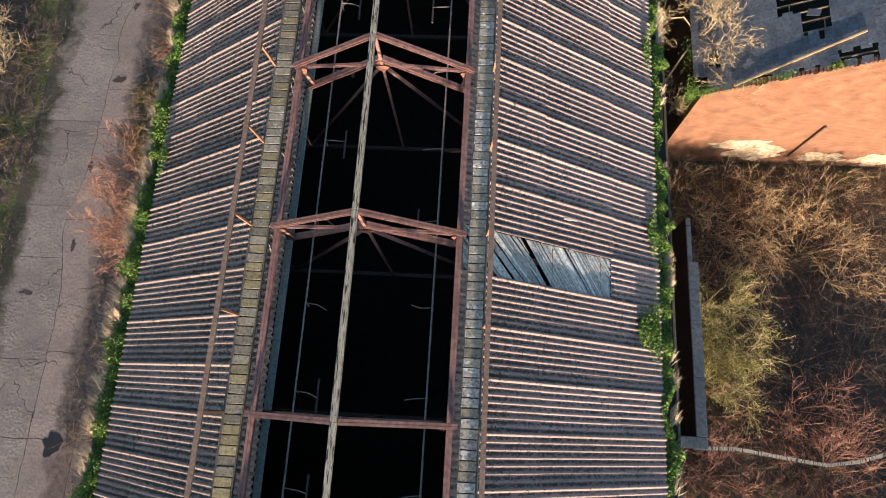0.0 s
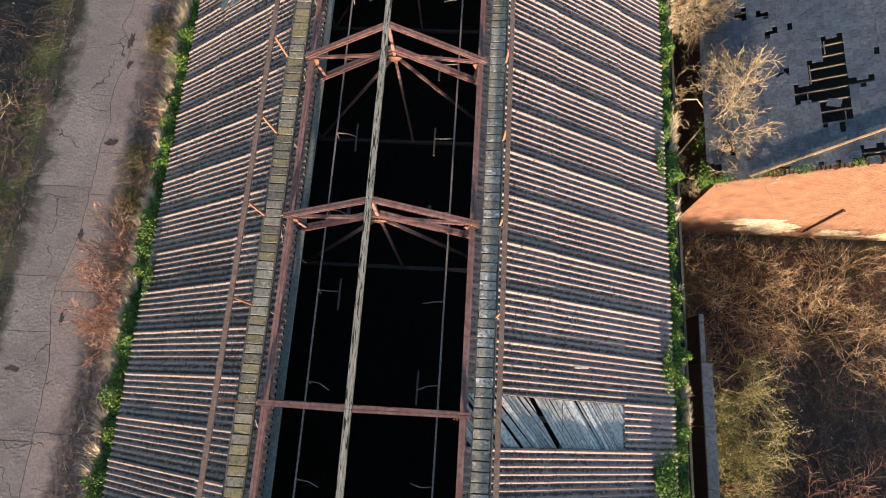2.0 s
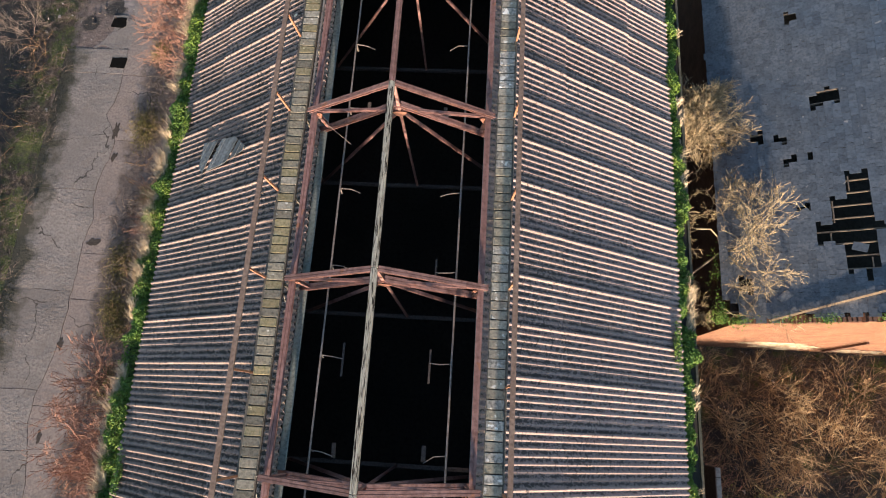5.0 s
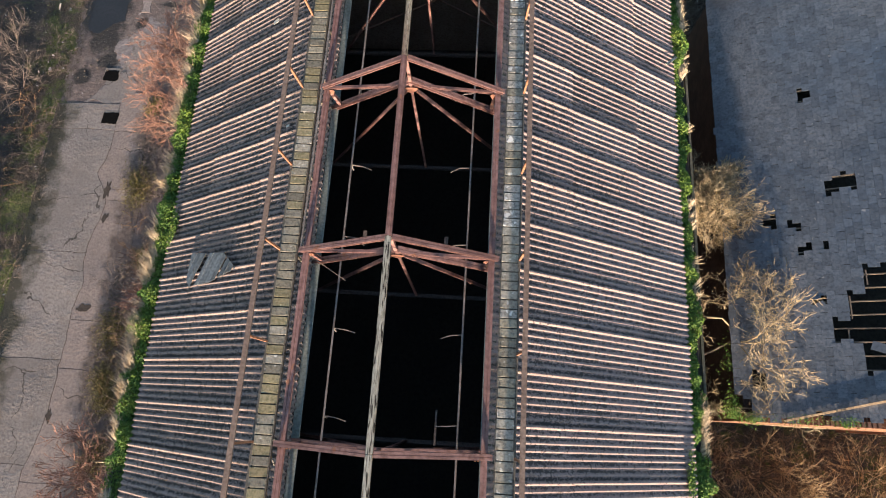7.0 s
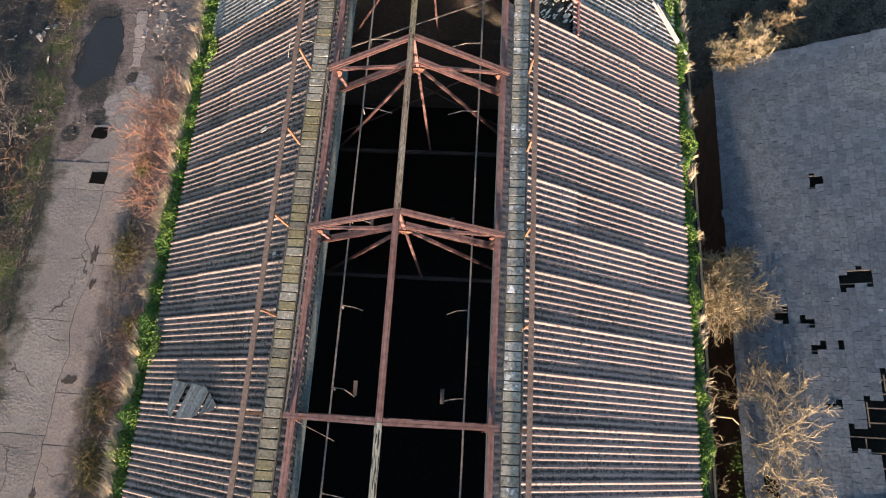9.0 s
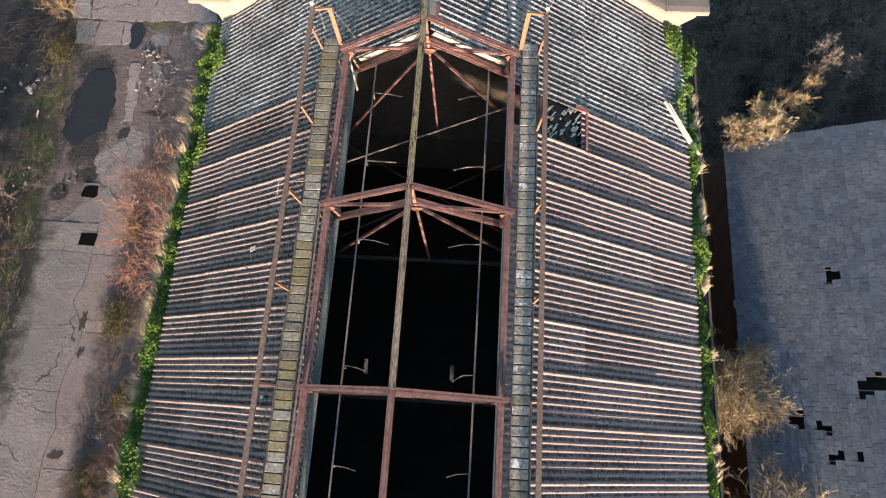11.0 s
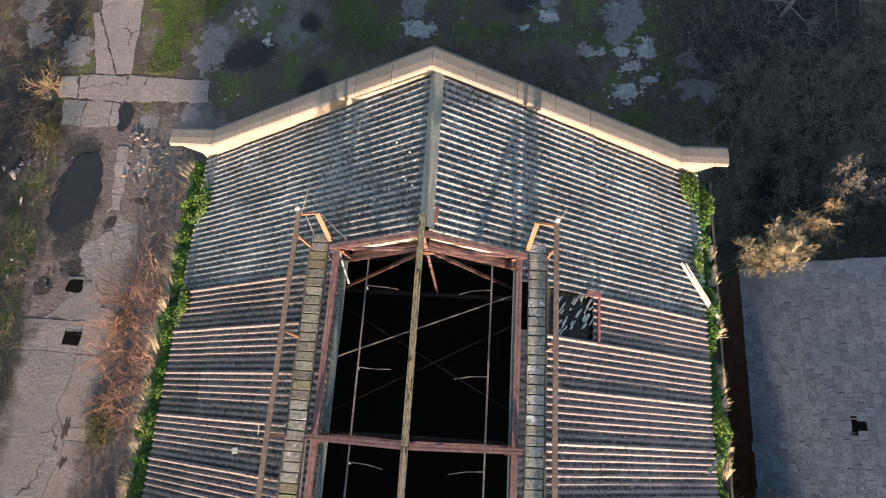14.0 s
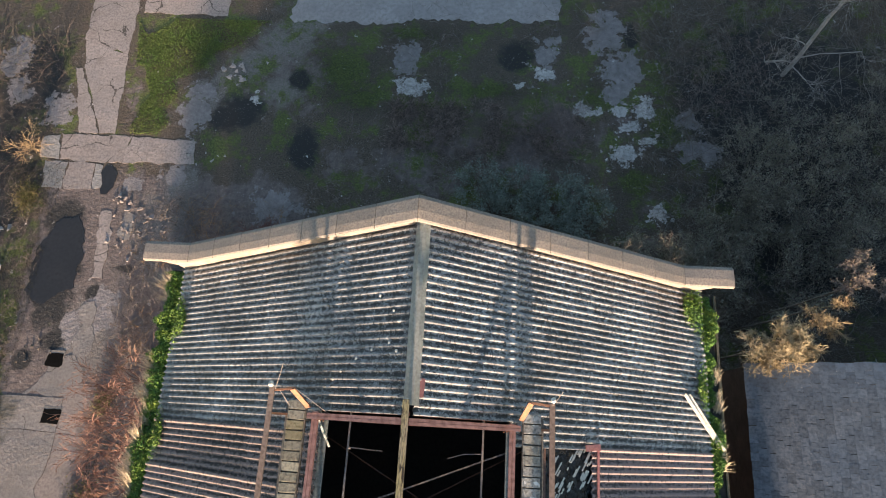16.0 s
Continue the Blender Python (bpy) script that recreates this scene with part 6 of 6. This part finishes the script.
pts = [(12.6, -0.75, 4.6), (14.8, -0.7, 3.6), (17.4, -1.0, 2.4), (19.6, -1.25, 2.2), (21.0, -1.0, 2.3), (24.5, 0.2, 2.6)]
FR = empty("fallen_rail", "grey fallen metal rail lying over the scrub", "rail", at=(0, 0, 0))
for p, q in zip(pts, pts[1:]):
    bar("rail_length", p, q, 0.16, 0.07, M_TIMBER, FR)

# ---- damage and loose things on the hall roof ----


def on_roof(side, x, y, lift=0.05):
    return Matrix.Translation((side * x, y, roof_z(x) + lift)) @ Matrix.Rotation(side * ANG, 4, "Y")


def clip_poly(poly, nx, ny, c):
    """The part of a convex outline where nx x + ny y < c."""
    out = []
    for (ax, ay), (bx, by) in zip(poly, poly[1:] + poly[:1]):
        da, db = nx * ax + ny * ay - c, nx * bx + ny * by - c
        if da < 0:
            out.append((ax, ay))
        if da * db < 0:
            t = da / (da - db)
            out.append((ax + (bx - ax) * t, ay + (by - ay) * t))
    return out


def boarding(name, outline, angle, wide, lift, material, label, gap, seed):
    """Diagonal boards lying in the roof plane inside an outline given in plan; gap: which boards are gone."""
    g = empty(name, label, "roof boards", "boards under broken sheets")
    rng = np.random.default_rng(seed)
    nx, ny = math.cos(radians(angle)), math.sin(radians(angle))
    ds = [nx * x + ny * y for x, y in outline]
    d = min(ds)
    i = 0
    while d < max(ds):
        w = wide * rng.uniform(0.7, 1.3)
        skew = rng.normal() * 0.02
        p = clip_poly(clip_poly(outline, nx + skew * ny, ny - skew * nx, d + w), -nx, -ny, -d - rng.uniform(0.004, 0.014))
        d += w
        i += 1
        if len(p) < 3 or i in gap:
            continue
        zz = lift + rng.normal() * 0.01
        k = len(p)
        v = [(x, y, roof_z(x) + zz - 0.02) for x, y in p] + [(x, y, roof_z(x) + zz) for x, y in p]
        link("board", mesh("board", v, [tuple(range(k, 2 * k)), tuple(range(k - 1, -1, -1))] + [(j, (j + 1) % k, k + (j + 1) % k, k + j) for j in range(k)]), material, g)


boarding("exposed_boarding", [(2.38, 3.86), (4.78, 3.86), (3.95, 5.1), (2.38, 5.1)], 41, 0.085, -0.06, M_BLUEWOOD, "blue-grey weathered boards exposed under a missing roof sheet", (9, 14), 55)
boarding("exposed_boarding", [(4.95, 3.86), (6.93, 3.86), (6.93, 5.1), (4.1, 5.1)], 34, 0.085, -0.06, M_BLUEWOOD, "blue-grey weathered boards exposed under a missing roof sheet", (), 58)
boarding("exposed_boarding", [(-7.21, 19.05), (-7.28, 18.2), (-7.08, 17.95), (-6.2, 18.0), (-5.1, 18.32), (-5.72, 18.88)], -28, 0.1, 0.135, M_BLUEWOOD_D, "dull blue-grey boards showing through a broken sheet", (), 57)


def tarp():
    bm = bmesh.new()
    n = 14
    g = [[bm.verts.new((3.15 + (4.62 - 3.15) * i / n, 30.28 + 1.36 * j / n, roof_z(3.15 + (4.62 - 3.15) * i / n) - 0.1 + 0.05 * noise.noise((i * 0.5, j * 0.5, 3)))) for j in range(n + 1)] for i in range(n + 1)]
    for i in range(n):
        for j in range(n):
            bm.faces.new((g[i][j], g[i + 1][j], g[i + 1][j + 1], g[i][j + 1]))
    bmesh.ops.solidify(bm, geom=bm.faces, thickness=0.006)
    return bm


tagged(part("tarpaulin", tarp(), M_TARP), "wrinkled shiny black polythene filling a hole in the roof", "tarpaulin")
rw = np.random.default_rng(66)
# Pale strips painted in for the reflections on the wrinkled polythene.
for i in range(48):
    x, y = rw.uniform(3.25, 4.5), rw.uniform(30.35, 31.55)
    L = rw.uniform(0.06, 0.3)
    tagged(bar("plaster_scrap", (x, y, roof_z(x) - 0.03), (x + L * 0.6, y + L, roof_z(x + L * 0.6) - 0.03), 0.035, 0.012, M_WHITE), "thin pale strip painting a reflection on the black polythene", "scrap", "pale scraps on the polythene")
# Strips beside the hole paint its sunlit sheet edge in faded red.
tagged(bar("red_flashing", (4.35, 31.62, roof_z(4.35) + 0.1), (4.78, 31.66, roof_z(4.78) + 0.1), 0.16, 0.03, M_REDSHEET), "faded red strip painting the sunlit broken sheet edge beside the hole", "flashing", "red flashing pieces")
tagged(bar("red_flashing", (4.7, 30.35, roof_z(4.7) + 0.08), (4.72, 31.6, roof_z(4.72) + 0.08), 0.06, 0.05, M_REDSHEET), "faded red strip painting the sunlit broken sheet edge beside the hole", "flashing", "red flashing pieces")
tagged(bar("red_flashing", (0.18, 32.55, roof_z(0.18) + 0.06), (0.2, 32.95, roof_z(0.2) + 0.06), 0.16, 0.04, M_REDSHEET), "faded red scrap of flashing at the ridge end", "flashing", "red flashing pieces")
for dx in (0.0, 0.16):
    tagged(bar("loose_strip", (7.75 + dx, 33.3, roof_z(7.75 + dx) + 0.1), (9.05 + dx * 0.6, 31.75, roof_z(9.05) + 0.12), 0.09, 0.025, M_WHITE), "loose white strip hanging over the eaves", "strip", "white strips on the eaves")
tagged(bar("loose_strip", (8.35, 27.0, roof_z(8.35) + 0.1), (8.8, 27.5, roof_z(8.8) + 0.14), 0.09, 0.025, M_TIMBER), "pale broken scrap sticking up at the eaves", "strip", "white strips on the eaves")
for s, x, y, w, a in ((-1, 5.1, 26.85, 0.13, 10), (1, 5.5, 6.02, 0.035, -85), (-1, 3.9, 22.6, 0.07, 0)):
    bm = bmesh.new()
    box(bm, -w, w, -w * 0.6 if w > 0.06 else -0.27, w * 0.6 if w > 0.06 else 0.27, -0.006, 0.006, 0.003)
    ob = part("paper_scrap", bm, M_WHITE)
    ob.matrix_basis = on_roof(s, x, y, 0.03) @ Matrix.Rotation(radians(a), 4, "Z")
    tagged(ob, "small white scrap lying on the roof sheets", "scrap", "white scraps on the roof")
for s, x, y in ((-1, 1.5, 33.4), (-1, 1.1, 33.6), (-1, 0.65, 33.75), (-1, 0.45, 33.55), (-1, 1.9, 33.1), (-1, 2.1, 32.9), (-1, 0.6, 34.5), (-1, 1.0, 34.9)):
    bm = bmesh.new()
    bmesh.ops.create_icosphere(bm, subdivisions=1, radius=0.05)
    for v in bm.verts:
        v.co.z *= 0.4
        v.co *= 1 + 0.4 * noise.noise(v.co * 30 + Vector((y, x, 0)))
    ob = part("lichen_tuft", bm, M_WHITE)
    ob.matrix_basis = on_roof(s, x, y, 0.06)
    tagged(ob, "white lump of lichen on the newer sheets", "lichen", "lichen lumps on the roof")
for a, b in (((-3.0, 32.5, 19.15), (-2.75, 33.05, 19.6)), ((-2.62, 32.6, 19.15), (-1.9, 32.05, 18.4)), ((-2.9, 32.5, 19.12), (-2.8, 32.2, 18.6)), ((3.06, 32.5, 19.17), (3.25, 32.8, 19.5))):
    tagged(bar("loose_wire", a, b, 0.011, 0.011, M_BRACKET), "stiff broken wire sticking out of the rail end", "wire", "broken wires at the rail ends")
M_CREAM = mat("flaking_cream_board", (0.62, 0.58, 0.47), (0.5, 0.46, 0.37), (0.3, 0.25, 0.19), 1.6, 10, 0.85, rnd=0.1)
for s in (-1, 1):
    for xa, xb in ((0.12, 1.05), (1.07, 2.08)):
        tagged(bar("soffit_board", (s * xa, 32.2, roof_z(xa) - 0.2), (s * xb, 32.2, roof_z(xb) - 0.2), 0.03, 0.2, M_CREAM), "pale broken board under the end of the roof", "board", "pale boards at the end of the opening")
    tagged(bar("end_angle", (s * 0.08, 32.18, roof_z(0.08) - 0.38), (s * 2.1, 32.18, roof_z(2.1) - 0.38), 0.09, 0.1, M_RUST, steel=True), "rusty angle bar below the pale end boards", "steel angle", "angles at the end of the opening")
for p, q in (((-2.28, 32.0, 17.95), (-2.2, 31.65, 17.6)), ((-2.2, 31.65, 17.6), (-2.1, 31.3, 17.2)), ((-2.24, 31.8, 17.7), (-2.15, 31.5, 17.3))):
    tagged(bar("torn_strip", p, q, 0.05, 0.012, M_PLATE), "torn hanging strip at the corner of the opening", "strip", "torn strips at the opening")
